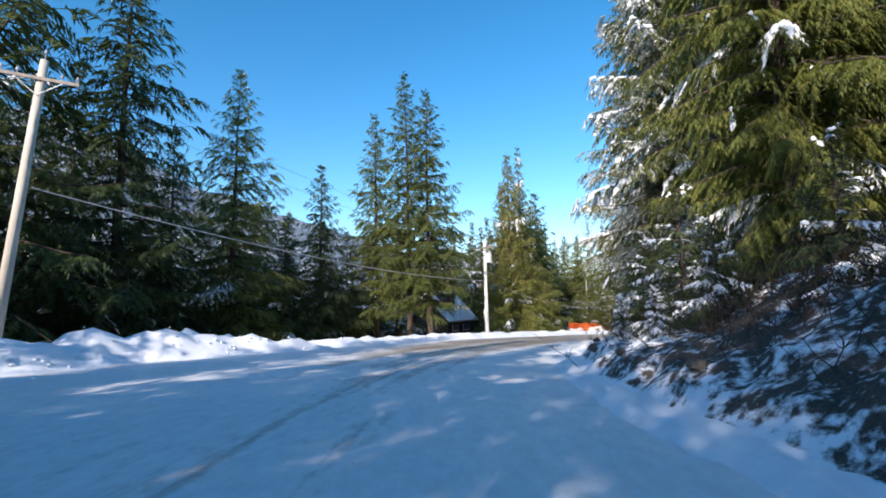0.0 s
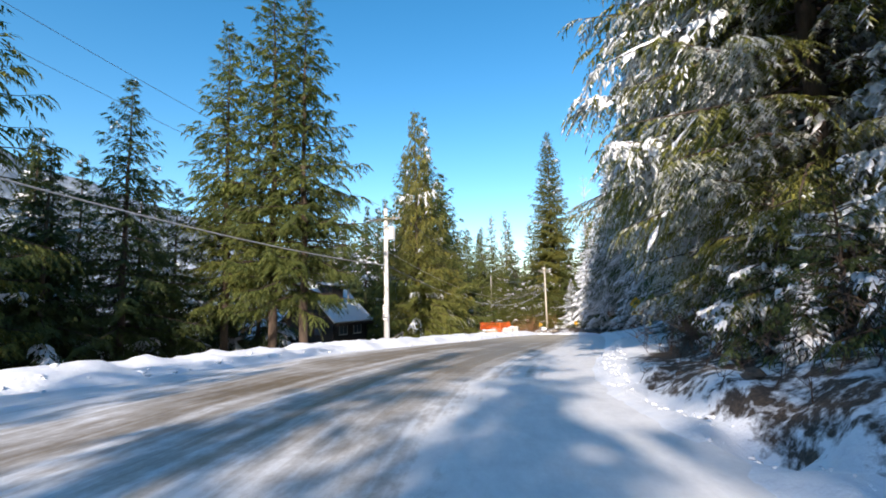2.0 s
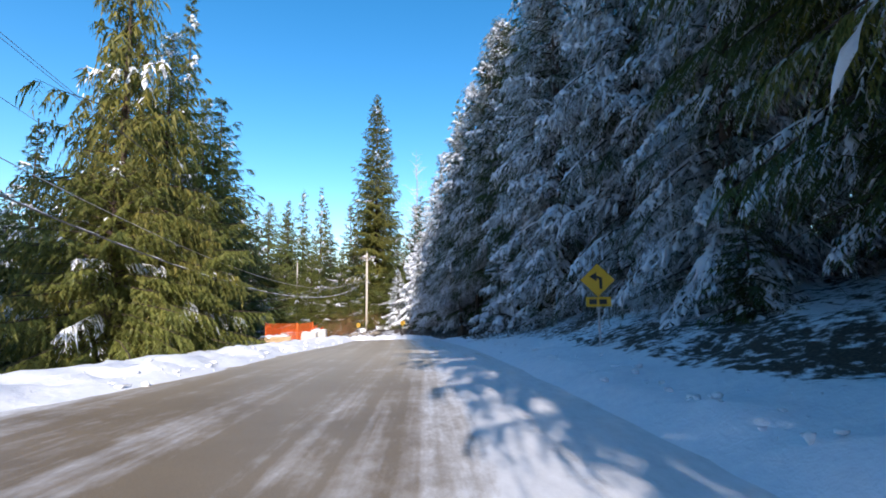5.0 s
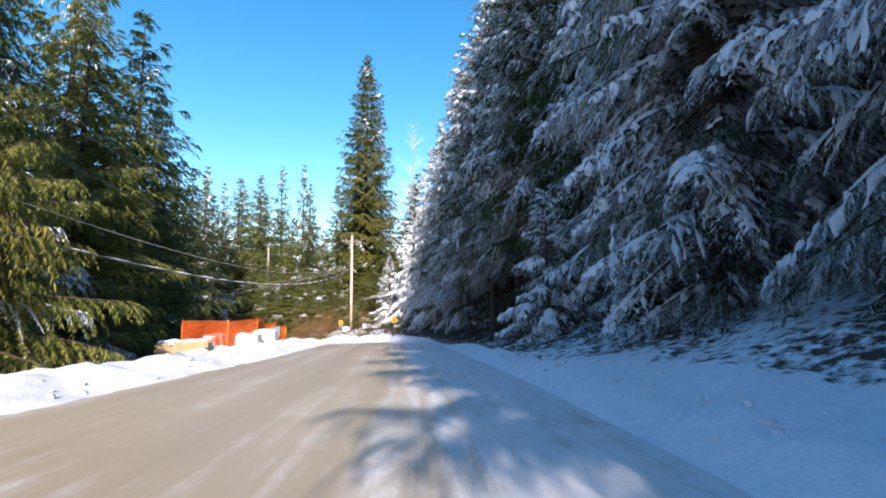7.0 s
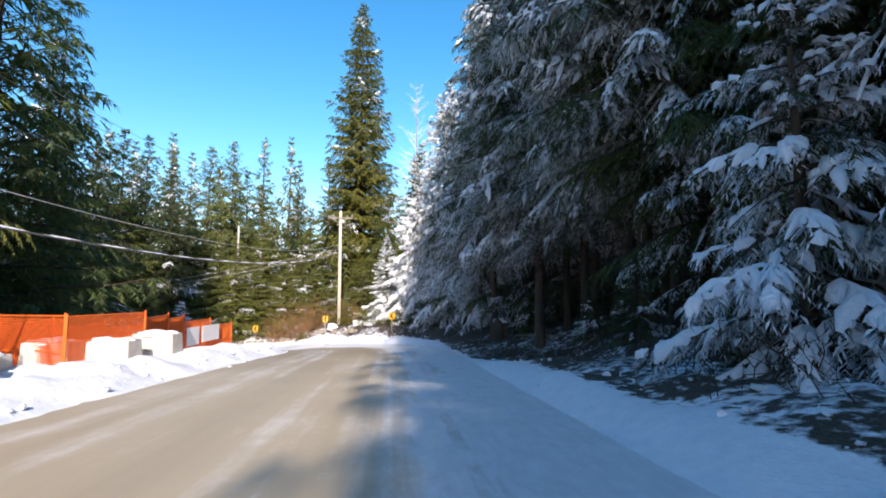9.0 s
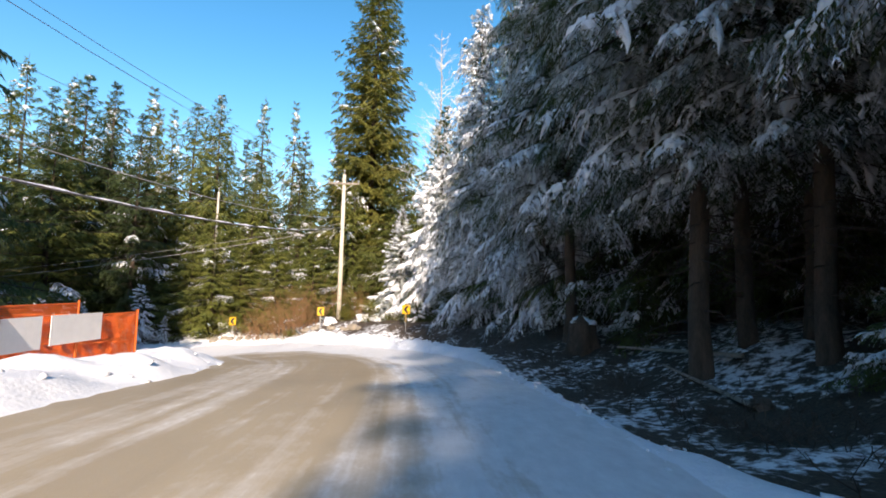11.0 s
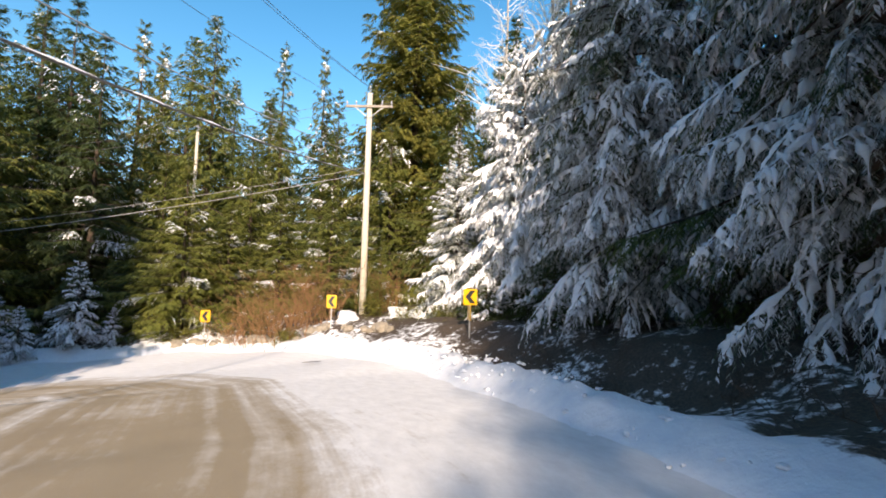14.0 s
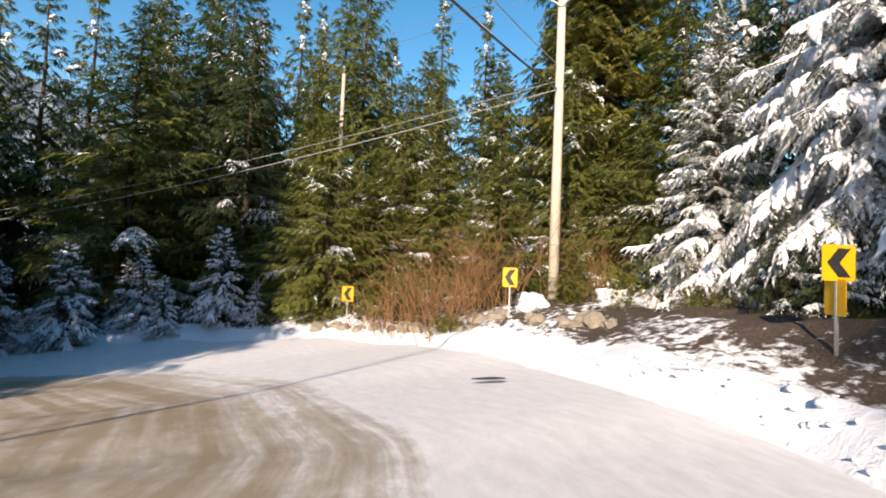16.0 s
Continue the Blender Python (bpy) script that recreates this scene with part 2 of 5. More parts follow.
DARK_STONE = plain("dark_rock", (0.05, 0.043, 0.036), (0.15, 0.125, 0.10), 3, 0.95, 0, 0.8, 0.05)
TWIG = plain("brown_twig", (0.16, 0.075, 0.035), (0.36, 0.20, 0.09), 6, 0.9)
SIDING = plain("dark_siding", (0.025, 0.022, 0.022), (0.06, 0.05, 0.045), 5, 0.85, 0, 0.3, 0.01, (1, 1, 6))
TRIM_WOOD = plain("dark_trim", (0.035, 0.025, 0.02), (0.07, 0.05, 0.04), 6, 0.8)
GLASS = material("window_glass", 0.08)[0]
GLASS.node_tree.nodes["Principled BSDF"].inputs["Base Color"].default_value = (0.10, 0.12, 0.14, 1)
PATCH = plain("wet_asphalt", (0.02, 0.02, 0.022), (0.05, 0.05, 0.05), 9, 0.4)
FERN = plain("shrub_leaf", (0.05, 0.07, 0.012), (0.22, 0.19, 0.03), 4, 0.7)


def netting_material():
    """Orange safety mesh: thin woven bars with holes between."""
    m, n, l, b = material("orange_netting", 0.6)
    b.inputs["Base Color"].default_value = (0.72, 0.10, 0.012, 1)
    f = noise_tex(n, l, 1.5, 4)
    l.new(ramp(n, l, f, [(0.3, (0.60, 0.085, 0.01)), (0.7, (0.80, 0.14, 0.02))]), b.inputs["Base Color"])
    return m


NETTING = netting_material()

# ---- the lie of the land ----
def smooth(a, b, x):
    u = np.clip((x - a) / (b - a), 0, 1)
    return u * u * (3 - 2 * u)


def value_noise(x, y, seed=0):
    xi, yi = np.floor(x).astype(np.int64), np.floor(y).astype(np.int64)
    fx, fy = x - xi, y - yi
    fx, fy = fx * fx * (3 - 2 * fx), fy * fy * (3 - 2 * fy)

    def h(i, j):
        v = (i * 374761393 + j * 668265263 + seed * 1442695041) & 0xFFFFFFFF
        v = ((v ^ (v >> 13)) * 1274126177) & 0xFFFFFFFF
        return ((v ^ (v >> 16)) & 0xFFFF) / 65535.0

    return (h(xi, yi) * (1 - fx) + h(xi + 1, yi) * fx) * (1 - fy) + (h(xi, yi + 1) * (1 - fx) + h(xi + 1, yi + 1) * fx) * fy


def fbm(x, y, octaves=4, seed=0):
    total, amp, norm = 0.0, 1.0, 0.0
    for k in range(octaves):
        total, norm = total + amp * value_noise(x * 2**k, y * 2**k, seed + k), norm + amp
        amp *= 0.5
    return total / norm - 0.5


# the line of the drive on the road, carried on behind the start and round the bend beyond the end
LINE = np.array([(METRES * r[1], METRES * r[2], METRES * r[3]) for r in ROWS])
TAIL = np.array([(0.0, 4.5, -0.45), (-1.6, 8.6, -0.95), (-5.0, 12.2, -1.55), (-9.8, 14.6, -2.2), (-15.5, 15.8, -2.9), (-24, 16.2, -3.9), (-42, 15.5, -5.5), (-80, 12, -8.0)])
LINE = np.vstack([[(4.0, -60, 1.5), (1.6, -30, 0.9), (0.5, -12, 0.4)], LINE, LINE[-1] + TAIL])
STEP = np.diff(LINE[:, :2], axis=0)
LEN = np.hypot(STEP[:, 0], STEP[:, 1])
CUM = np.concatenate([[0], np.cumsum(LEN)])
START = CUM[3]


def along_road(x, y):
    """Offset to the left of the line, distance along it from the start, and the road's height there."""
    x, y = np.asarray(x, float).ravel(), np.asarray(y, float).ravel()
    best = np.full(x.shape, 1e9)
    off, s, z = np.zeros_like(x), np.zeros_like(x), np.zeros_like(x)
    for i in range(len(STEP)):
        dx, dy = STEP[i]
        u = np.clip(((x - LINE[i, 0]) * dx + (y - LINE[i, 1]) * dy) / LEN[i] ** 2, 0, 1)
        rx, ry = x - LINE[i, 0] - u * dx, y - LINE[i, 1] - u * dy
        d = np.hypot(rx, ry)
        m = d < best
        best[m] = d[m]
        off[m] = (np.sign(dx * ry - dy * rx) * d)[m]
        s[m] = (CUM[i] + u * LEN[i] - START)[m]
        z[m] = (LINE[i, 2] + u * (LINE[i + 1, 2] - LINE[i, 2]))[m]
    return off, s, z


def on_road(s, off):
    """The place at distance s along the line and off to its left."""
    c = s + START
    i = int(np.clip(np.searchsorted(CUM, c) - 1, 0, len(STEP) - 1))
    u = (c - CUM[i]) / LEN[i]
    px, py = LINE[i, :2] + u * STEP[i]

    def normal(k):
        k = min(max(k, 0), len(STEP) - 1)
        return np.array((-STEP[k][1], STEP[k][0])) / LEN[k]

    nn = normal(i) * (1 - abs(u - 0.5)) + (normal(i + 1) if u > 0.5 else normal(i - 1)) * abs(u - 0.5)
    nn /= np.hypot(*nn)
    return px + nn[0] * off, py + nn[1] * off


def left_edge(s):
    return np.interp(s, (-40, -6, 2, 11, 14, 18, 24, 33, 44, 54, 62, 75, 86, 92, 100), (4.5, 6, 12, 12.3, 11.5, 9.2, 7.8, 7.0, 5.5, 5.5, 4.9, 4.6, 4.6, 5.0, 5.0))


def right_edge(s):
    return np.interp(s, (-40, 0, 15, 22, 28, 32, 50, 60, 76, 80, 85, 89, 93, 96, 100, 110), (2.4, 2.4, 2.2, 2.1, 2.3, 2.45, 2.3, 2.15, 2.4, 2.6, 3.0, 3.6, 4.3, 5.2, 6.9, 6.5))


def land_z(x, y):
    """Height of the snow-covered ground."""
    shape = np.shape(x)
    x, y = np.asarray(x, float).ravel(), np.asarray(y, float).ravel()
    off, s, z = along_road(x, y)
    a, b = off - left_edge(s), -off - right_edge(s)
    near = np.exp(-(np.clip(np.maximum(a, b), 0, None) / 30) ** 2)
    lump = fbm(x * 1.1, y * 1.1, 4, 3)
    fine = fbm(x * 3.3, y * 3.3, 3, 9)
    # left: a ploughed berm, a shoulder, then the fall towards the houses
    hl = np.interp(s, (-40, 4, 10, 16, 19, 24, 60, 70, 100), (0.5, 0.7, 0.85, 0.8, 0.32, 0.25, 0.28, 0.35, 0.4))
    berm = hl * smooth(0, 0.9 + hl, a) * (1 + 1.3 * lump) - (hl - 0.12) * smooth(1.2 + hl, 2.8 + 2 * hl, a)
    drop = np.interp(s, (-20, 10, 20, 30, 60, 72, 90, 110), (0.6, 1.0, 1.8, 2.4, 2.2, 1.2, 0.6, 0.3)) * smooth(3.2, 11, a)
    fall = 0.06 * np.clip(a - 12, 0, 150)
    left = berm - drop - fall
    # right: a cut bank rising into the woods; round the bend a low rocky bank
    hr = np.interp(s, (-40, 0, 10, 18, 26, 36, 50, 60, 68, 80, 88, 96, 110), (1.4, 1.5, 1.2, 0.7, 0.5, 0.55, 0.75, 0.5, 0.15, 0.15, 0.45, 0.95, 0.8))
    toe = 0.28 * smooth(0, 0.7, b) * (1 + np.where(s > 22, 0.8, 1.6) * lump)
    slope = np.interp(s, (-40, 60, 84, 92, 110), (0.30, 0.26, 0.2, 0.05, 0.0))
    ditch = np.interp(s, (-30, -8, 19, 27), (0, 0.42, 0.42, 0)) * np.exp(-(((b - 0.75) / 0.3) ** 2))
    toe = toe * np.interp(s, (64, 72, 79, 84, 88, 93, 97), (1, 0.5, 0.6, 1.0, 0.9, 1.2, 1))
    hollow = np.interp(s, (67, 73, 78, 83), (0, 0.62, 0.62, 0)) * smooth(0.15, 1.1, b) * (1 - smooth(3.5, 7.5, b))
    crest = np.interp(s, (84, 86.5, 91.5, 94), (0, 0.16, 0.2, 0)) * np.exp(-(((b - 0.5) / 0.42) ** 2)) * (1 + 2.2 * fine)
    hollow = hollow + np.interp(s, (83, 86, 91, 94), (0, 0.6, 0.5, 0)) * smooth(0.65, 1.4, b) * (1 - smooth(2.2, 4.2, b))
    right = toe + crest - ditch - hollow + hr * smooth(0.4, 4.2, b) + slope * np.clip(b - 3.0, 0, 70)
    z = z + np.where(a > 0, left, 0) + np.where(b > 0, right, 0)
    rough = smooth(-0.1, 0.5, np.maximum(a, b)) * (0.5 + 0.5 * near)
    calm = 1 - 0.55 * smooth(22, 28, s) * (b > 0)
    z = z + rough * calm * (0.32 * lump + 0.13 * fine)
    z = z - 0.07 * (1 - smooth(-0.15, 0.1, np.maximum(a, b)))
    return z.reshape(shape)


def land(x, y):
    return float(land_z(np.array([x]), np.array([y]))[0])


def mesh_object(name, verts, faces, mat, parent=None, smooth_shade=False):
    me = bpy.data.meshes.new(name)
    verts, faces = np.asarray(verts, np.float32).reshape(-1, 3), np.asarray(faces, np.int32)
    k = faces.shape[1]
    me.vertices.add(len(verts))
    me.vertices.foreach_set("co", verts.ravel())
    me.loops.add(faces.size)
    me.loops.foreach_set("vertex_index", faces.ravel())
    me.polygons.add(len(faces))
    me.polygons.foreach_set("loop_start", np.arange(0, faces.size, k, dtype=np.int32))
    if smooth_shade:
        me.polygons.foreach_set("use_smooth", np.ones(len(faces), bool))
    me.update(calc_edges=True)
    me.validate()
    me.materials.append(mat)
    ob = new(name, me)
    ob.parent = parent
    return ob


def grid_faces(nu, nv):
    i, j = np.meshgrid(np.arange(nu - 1), np.arange(nv - 1), indexing="ij")
    a = (i * nv + j).ravel()
    return np.stack([a, a + nv, a + nv + 1, a + 1], 1)


def widening(a, b, step, far, grow=1.22):
    """Even steps from a to b, then ever wider ones out to far."""
    mid = np.arange(a, b, step)
    out, d, x = [], step, b
    while x < far:
        out.append(x)
        d *= grow
        x += d
    back, d, x = [], step, a - step
    while x > -far:
        back.append(x)
        d *= grow
        x -= d
    return np.array(back[::-1] + list(mid) + out)


xs, ys = widening(-17, 47, 0.34, 3200), widening(-6, 106, 0.34, 3200)
gx, gy = np.meshgrid(xs, ys, indexing="ij")
gz = land_z(gx, gy)
ground = mesh_object("ground", np.stack([gx.ravel(), gy.ravel(), gz.ravel()], 1), grid_faces(len(xs), len(ys)), GROUND, None, True)
tagged(ground, "snow-covered verge and forest floor with bare litter and painted shade", "ground", "", "structure")
goff, gs, _ = along_road(gx, gy)
depth_in = np.maximum(goff - left_edge(gs) - 8, -goff - right_edge(gs) - np.interp(gs, (25, 34, 52, 58, 66, 86, 91, 94), (1.0, 2.2, 2.2, 1.6, 1.0, 1.0, 1.3, 3.2)))
cover = 0.95 - 0.56 * smooth(0, 2, depth_in) + 0.3 * smooth(60, 140, depth_in)
# Litter laid bare at the bend, doubling as painted shade under the trees.
bend_litter_shade = (1 - 0.55 * smooth(3.5, 6.5, -goff - right_edge(gs))) * np.interp(gs, (62, 70, 88, 92), (0, 0.46, 0.46, 0.2)) * smooth(np.interp(gs, (66, 73, 79, 84), (0.6, 0.15, 0.3, 1.1)), np.interp(gs, (66, 73, 79, 84), (1.6, 0.6, 0.9, 1.9)), -goff - right_edge(gs))
cut_wood = np.interp(gs, (-5, 0, 20, 27, 32), (0.5, 0.5, 0.5, 0.36, 0.1)) * smooth(0.35, 1.0, -goff - right_edge(gs))
# Farther along, litter under the boughs likewise paints in their shade.
cut_wood = cut_wood + np.interp(gs, (32, 38, 60, 66), (0, 0.35, 0.35, 0)) * smooth(1.3, 2.2, -goff - right_edge(gs))
cut_wood = cut_wood + np.interp(gs, (52, 56, 63, 67), (0, 0.47, 0.47, 0.2)) * smooth(0.35, 1.1, -goff - right_edge(gs))
layer = ground.data.attributes.new("cover", "FLOAT", "POINT")
layer.data.foreach_set("value", np.where(goff < 0, np.maximum(cover - bend_litter_shade - cut_wood, np.interp(gs, (9, 13, 22, 26, 35, 46, 57, 62, 68, 78, 84), (0.43, 0.49, 0.49, 0.42, 0.45, 0.5, 0.5, 0.44, 0.42, 0.43, 0.40))), cover).astype(np.float32))

ss = np.concatenate([np.arange(-58, -8, 2.0), np.arange(-8, 128, 0.5)])
ACROSS = 26
rv, ruv = [], []
for s in ss:
    le, re = float(left_edge(s)) + 0.25, float(right_edge(s)) + 0.25
    for k in range(ACROSS):
        o = -re + (le + re) * k / (ACROSS - 1)
        x, y = on_road(s, o)
        rv.append((x, y))
        ruv.append((o, s))
rv = np.array(rv)
roff, rs, rz = along_road(rv[:, 0], rv[:, 1])
camber = 0.012 * fbm(rv[:, 0] * 0.8, rv[:, 1] * 0.8, 3, 21)
rf = grid_faces(len(ss), ACROSS)
road = mesh_object("road", np.column_stack([rv, rz + camber]), rf[:, ::-1], ROAD, None, True)
uvl = road.data.uv_layers.new(name="UVMap")
idx = np.zeros(len(road.data.loops), np.int32)
road.data.loops.foreach_get("vertex_index", idx)
uvl.data.foreach_set("uv", np.array(ruv, np.float32)[idx].ravel())
tagged(road, "winding asphalt road with packed snow and sanded bare tracks", "road", "", "structure")

# far wooded mountainsides on the valley's other side
az = np.radians(np.arange(-110, 71, 0.6))
up = np.linspace(0, 1, 26)
peak = np.interp(np.degrees(az), (-110, -70, -48, -36, -28, -20, -8, 2, 8, 16, 30, 70), (18, 21, 21, 18.5, 15, 12.5, 9, 8.0, 5.5, 4.5, 4, 3))
peak = peak + 2.2 * fbm(np.degrees(az) * 0.16, np.zeros_like(az), 5, 40)
bx, by, bz = [], [], []
for a, p in zip(az, peak):
    d = 900 + 900 * up
    h = d * math.tan(radians(p)) * smooth(-0.1, 1.0, up) * 1.0
    h = h + 40 * up * (1 - up) * fbm(np.full_like(up, a * 14), up * 5, 4, 50) * 4
    bx.append(10 + d * math.sin(a)); by.append(40 + d * math.cos(a)); bz.append(h - 60)
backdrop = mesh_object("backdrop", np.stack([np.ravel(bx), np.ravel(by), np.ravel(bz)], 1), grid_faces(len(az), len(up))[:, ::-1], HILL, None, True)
tagged(backdrop, "distant snowy mountainside covered in haze-tinted forest", "mountain", "", "structure")

# ---- conifers ----
def feathers(P, D, S, length, width, droop, n, rng, slim=True):
    """Sprays of needles: a drooping midrib with jagged blades on both sides."""
    t = np.linspace(0, 1, n + 1)
    q = P[:, None] + D[:, None] * (length[:, None] * t)[..., None]
    q[..., 2] -= (droop * length)[:, None] * t**2
    seg = q[:, 1:] - q[:, :-1]
    prof = (1.02 - t[:-1]) ** 0.55 * np.minimum(1, 0.45 + 2.4 * t[:-1])
    w = width[:, None] * prof * rng.uniform(0.75, 1.2, (len(P), n))
    tris = []
    for side in (1, -1):
        apex = q[:, :-1] + seg * (1.75 if slim else 1.45) + S[:, None] * (side * w)[..., None]
        root = q[:, :-1] + seg * (0.72 if slim else 1.0)
        apex[..., 2] -= w * rng.uniform(0.05, 0.45, w.shape)
        tri = np.stack([q[:, :-1], root, apex] if side > 0 else [root, q[:, :-1], apex], 2)
        tris.append(tri.reshape(-1, 3))
    v = np.concatenate(tris)
    return v, np.arange(len(v)).reshape(-1, 3), q


def snow_pads(q, S, w, h, rng, round_top=True):
    """Snow lying along midribs q (K, n, 3): rounded ridges, w wide and h high."""
    K, n = q.shape[:2]
    t = np.linspace(0, 1, n)
    prof = np.interp(t, (0, 0.25, 0.6, 0.9, 1), (0.45, 0.95, 1.0, 0.8, 0.35))[None] * rng.uniform(0.55, 1.5, (K, n))
    ww, hh = w[:, None] * prof, h[:, None] * prof
    up = np.zeros((K, n, 3))
    up[..., 2] = 1
    rows = []
    ring = ((1.0, -0.5), (0.5, 0.8), (-0.5, 0.8), (-1.0, -0.5)) if round_top else ((1.0, -0.4), (0.0, 1.0), (-1.0, -0.4))
    R = len(ring)
    for sx, sz in ring:
        rows.append(q + S[:, None] * (ww * sx)[..., None] + up * (hh * sz)[..., None])
    v = np.stack(rows, 2).reshape(-1, 3)
    base = (np.arange(K)[:, None] * n + np.arange(n - 1)[None]).ravel() * R
    f = []
    for k in range(R - 1):
        f.append(np.stack([base + k, base + R + k, base + R + 1 + k, base + k + 1], 1))
    if round_top:
        tip = np.arange(K) * n * R + (n - 1) * R
        f.append(np.stack([tip, tip + 3, tip + 2, tip + 1], 1))
    return v, np.concatenate(f)


def tube(points, radii, sides=6):
    pts = np.asarray(points, float)
    v, f = [], []
    d = np.gradient(pts, axis=0)
    for p, t, r in zip(pts, d, radii):
        t = t / (np.linalg.norm(t) + 1e-9)
        a = np.cross(t, (0.31, 0.17, 0.94) if abs(t[2]) < 0.9 else (1.0, 0.2, 0.0))
        a /= np.linalg.norm(a)
        b = np.cross(t, a)
        for k in range(sides):
            c = 2 * math.pi * k / sides
            v.append(p + r * (a * math.cos(c) + b * math.sin(c)))
    for i in range(len(pts) - 1):
        for k in range(sides):
            m = (k + 1) % sides
            f.append((i * sides + k, i * sides + m, (i + 1) * sides + m, (i + 1) * sides + k))
    return np.array(v), np.array(f)


class Soup:
    """Collects meshes of equal face size into one."""

    def __init__(self):
        self.v, self.f, self.n = [], [], 0

    def add(self, v, f):
        self.v.append(v)
        self.f.append(np.asarray(f) + self.n)
        self.n += len(v)

    def make(self, name, mat, parent, shade=False, label=""):
        if not self.v:
            return None
        return tagged(mesh_object(name, np.concatenate(self.v), np.concatenate(self.f), mat, parent, shade), label)


def unit(v):
    return v / (np.linalg.norm(v, axis=-1, keepdims=True) + 1e-9)


def fingers(q, S, w, h, rng):
    """Snow lying along branchlets q (K, n, 3): lumpy rounded ridges that swell towards the drooping ends."""
    K, n = q.shape[:2]
    t = np.linspace(0, 1, n)
    lumps = 0.62 + 0.55 * np.sin(t[None] * (n * rng.uniform(0.9, 1.5, (K, 1))) + rng.uniform(0, 6.28, (K, 1))) * (n > 5)
    prof = np.interp(t, (0, 0.3, 0.75, 1), (0.6, 1.0, 1.15, 0.25))[None] * np.clip(lumps + (n < 6) * 0.35, 0.12, 1.3) * rng.uniform(0.7, 1.35, (K, n))
    q = q + S[:, None] * (w[:, None] * rng.normal(0, 0.3, (K, n)))[..., None]
    ww, hh = w[:, None] * prof, h[:, None] * prof
    tan = unit(np.gradient(q, axis=1))
    up = unit(np.cross(np.broadcast_to(S[:, None], q.shape), tan))
    up = up * np.where(up[..., 2:] < 0, -1.0, 1.0)
    rows = [q + S[:, None] * (ww * sx)[..., None] + up * (hh * sz)[..., None] for sx, sz in ((1.0, -0.55), (0.62, 0.62), (-0.05, 1.0), (-0.62, 0.62), (-1.0, -0.55))]
    v = np.stack(rows, 2).reshape(-1, 3)
    base = (np.arange(K)[:, None] * n + np.arange(n - 1)[None]).ravel() * 5
    return v, np.concatenate([np.stack([base + k, base + 5 + k, base + 6 + k, base + k + 1], 1) for k in range(4)])


def conifer(seed, height, spread, bare, whorl, per, step, leaf, needles, wide=0.28, hang=0.5, rise=0.05, sag=0.35, tip=0.15, snow=0.0, pad=1.0,
            taper=1.0, skirt=0.7, vary=0.25, dead=10, fine=99.0, girth=1.0, lean=0.0, full=1.0, ragged=0.08):
    """One conifer at the origin: trunk, limbs, crown and the snow on it.
    bare: height of the lowest living bough; whorl, per: spacing and number of boughs; step: spacing of the branchlets along a bough;
    leaf: length of a needle spray; wide: breadth of a bough against its length; hang: how far the branchlets weep;
    rise, sag, tip: the bough's slope at the trunk, its droop, and the upturn of its end; snow: share of boughs under snow;
    fine: height above which branchlets and sprays are larger and fewer."""
    rng = np.random.default_rng(seed)
    tree = new("conifer_tree")
    limbs, crown, load, trunk = Soup(), Soup(), Soup(), Soup()
    zs = np.linspace(-0.5, height, 14)
    bend = np.cumsum(rng.normal(0, 0.035, (14, 2)), 0) * (height / 18)
    bend -= bend[0]
    bend[:, 0] += lean * (zs / height) ** 2
    r0 = (0.011 * height + 0.03) * girth
    trunk.add(*tube(np.column_stack([bend, zs]), r0 * (1 - 0.97 * np.clip(zs / height, 0, 1)) * np.where(zs < 0.4, 1.25, 1.0), 9))
    rows, z, phase = [], bare, rng.uniform(0, 7)
    while z < height - 0.2:
        frac = (z - bare) / (height - bare)
        shape = (1 - frac) ** taper * (skirt + (1 - skirt) * min(1, frac * 6))
        count = max(4, int(round(per * (0.6 + 0.4 * (1 - frac)))))
        for k in range(count):
            L = spread * shape * rng.uniform(0.9 - vary, 0.9 + vary) + 0.16
            if rng.random() < ragged:
                L *= rng.choice((0.5, 1.15))
            a = phase + 2 * math.pi * (k + rng.uniform(-0.3, 0.3)) / count
            zz = min(height - 0.1, z + rng.uniform(-0.3, 0.3) * whorl)
            rows.append((zz, a, L, rise + 0.75 * frac**2 + rng.normal(0, 0.08), sag * (1 - 0.5 * frac) * rng.uniform(0.7, 1.35), rng.normal(0, 0.16), rng.random() < snow, 1.0 if zz < fine else 1.9))
        phase += 2.4
        z += whorl * (1.0 - 0.5 * frac) * rng.uniform(0.8, 1.2)
    Z, A, L, R, G, C, heavy, coarse = (np.array(c, float) for c in zip(*rows))
    heavy = heavy > 0.5
    O = np.column_stack([np.interp(Z, zs, bend[:, 0]), np.interp(Z, zs, bend[:, 1]), Z])
    H = np.column_stack([np.cos(A), np.sin(A), np.zeros_like(A)])
    W = np.column_stack([-np.sin(A), np.cos(A), np.zeros_like(A)])

    def bough(i, u):
        p = O[i] + H[i] * (L[i] * u * (1 - 0.1 * u))[..., None] + W[i] * (L[i] * C[i] * u**2)[..., None]
        p[..., 2] += L[i] * (R[i] * u - G[i] * u**1.7 + tip * np.maximum(u - 0.55, 0) ** 2 * 2.2)
        return p

    ends = np.array((0.0, 0.35, 0.7, 0.97))
    for i in range(len(Z)):
        if step < 0.35 or i % 2 == 0:
            limbs.add(*tube(bough(np.full(4, i), ends), (0.008 + 0.011 * L[i]) * np.array((1, 0.7, 0.4, 0.1)), 4))
    # branchlets on both sides of every bough, and one at its end
    n2 = np.maximum(3, L / (step * coarse)).astype(int)
    each = 2 * n2 + 1
    i2 = np.repeat(np.arange(len(Z)), each)
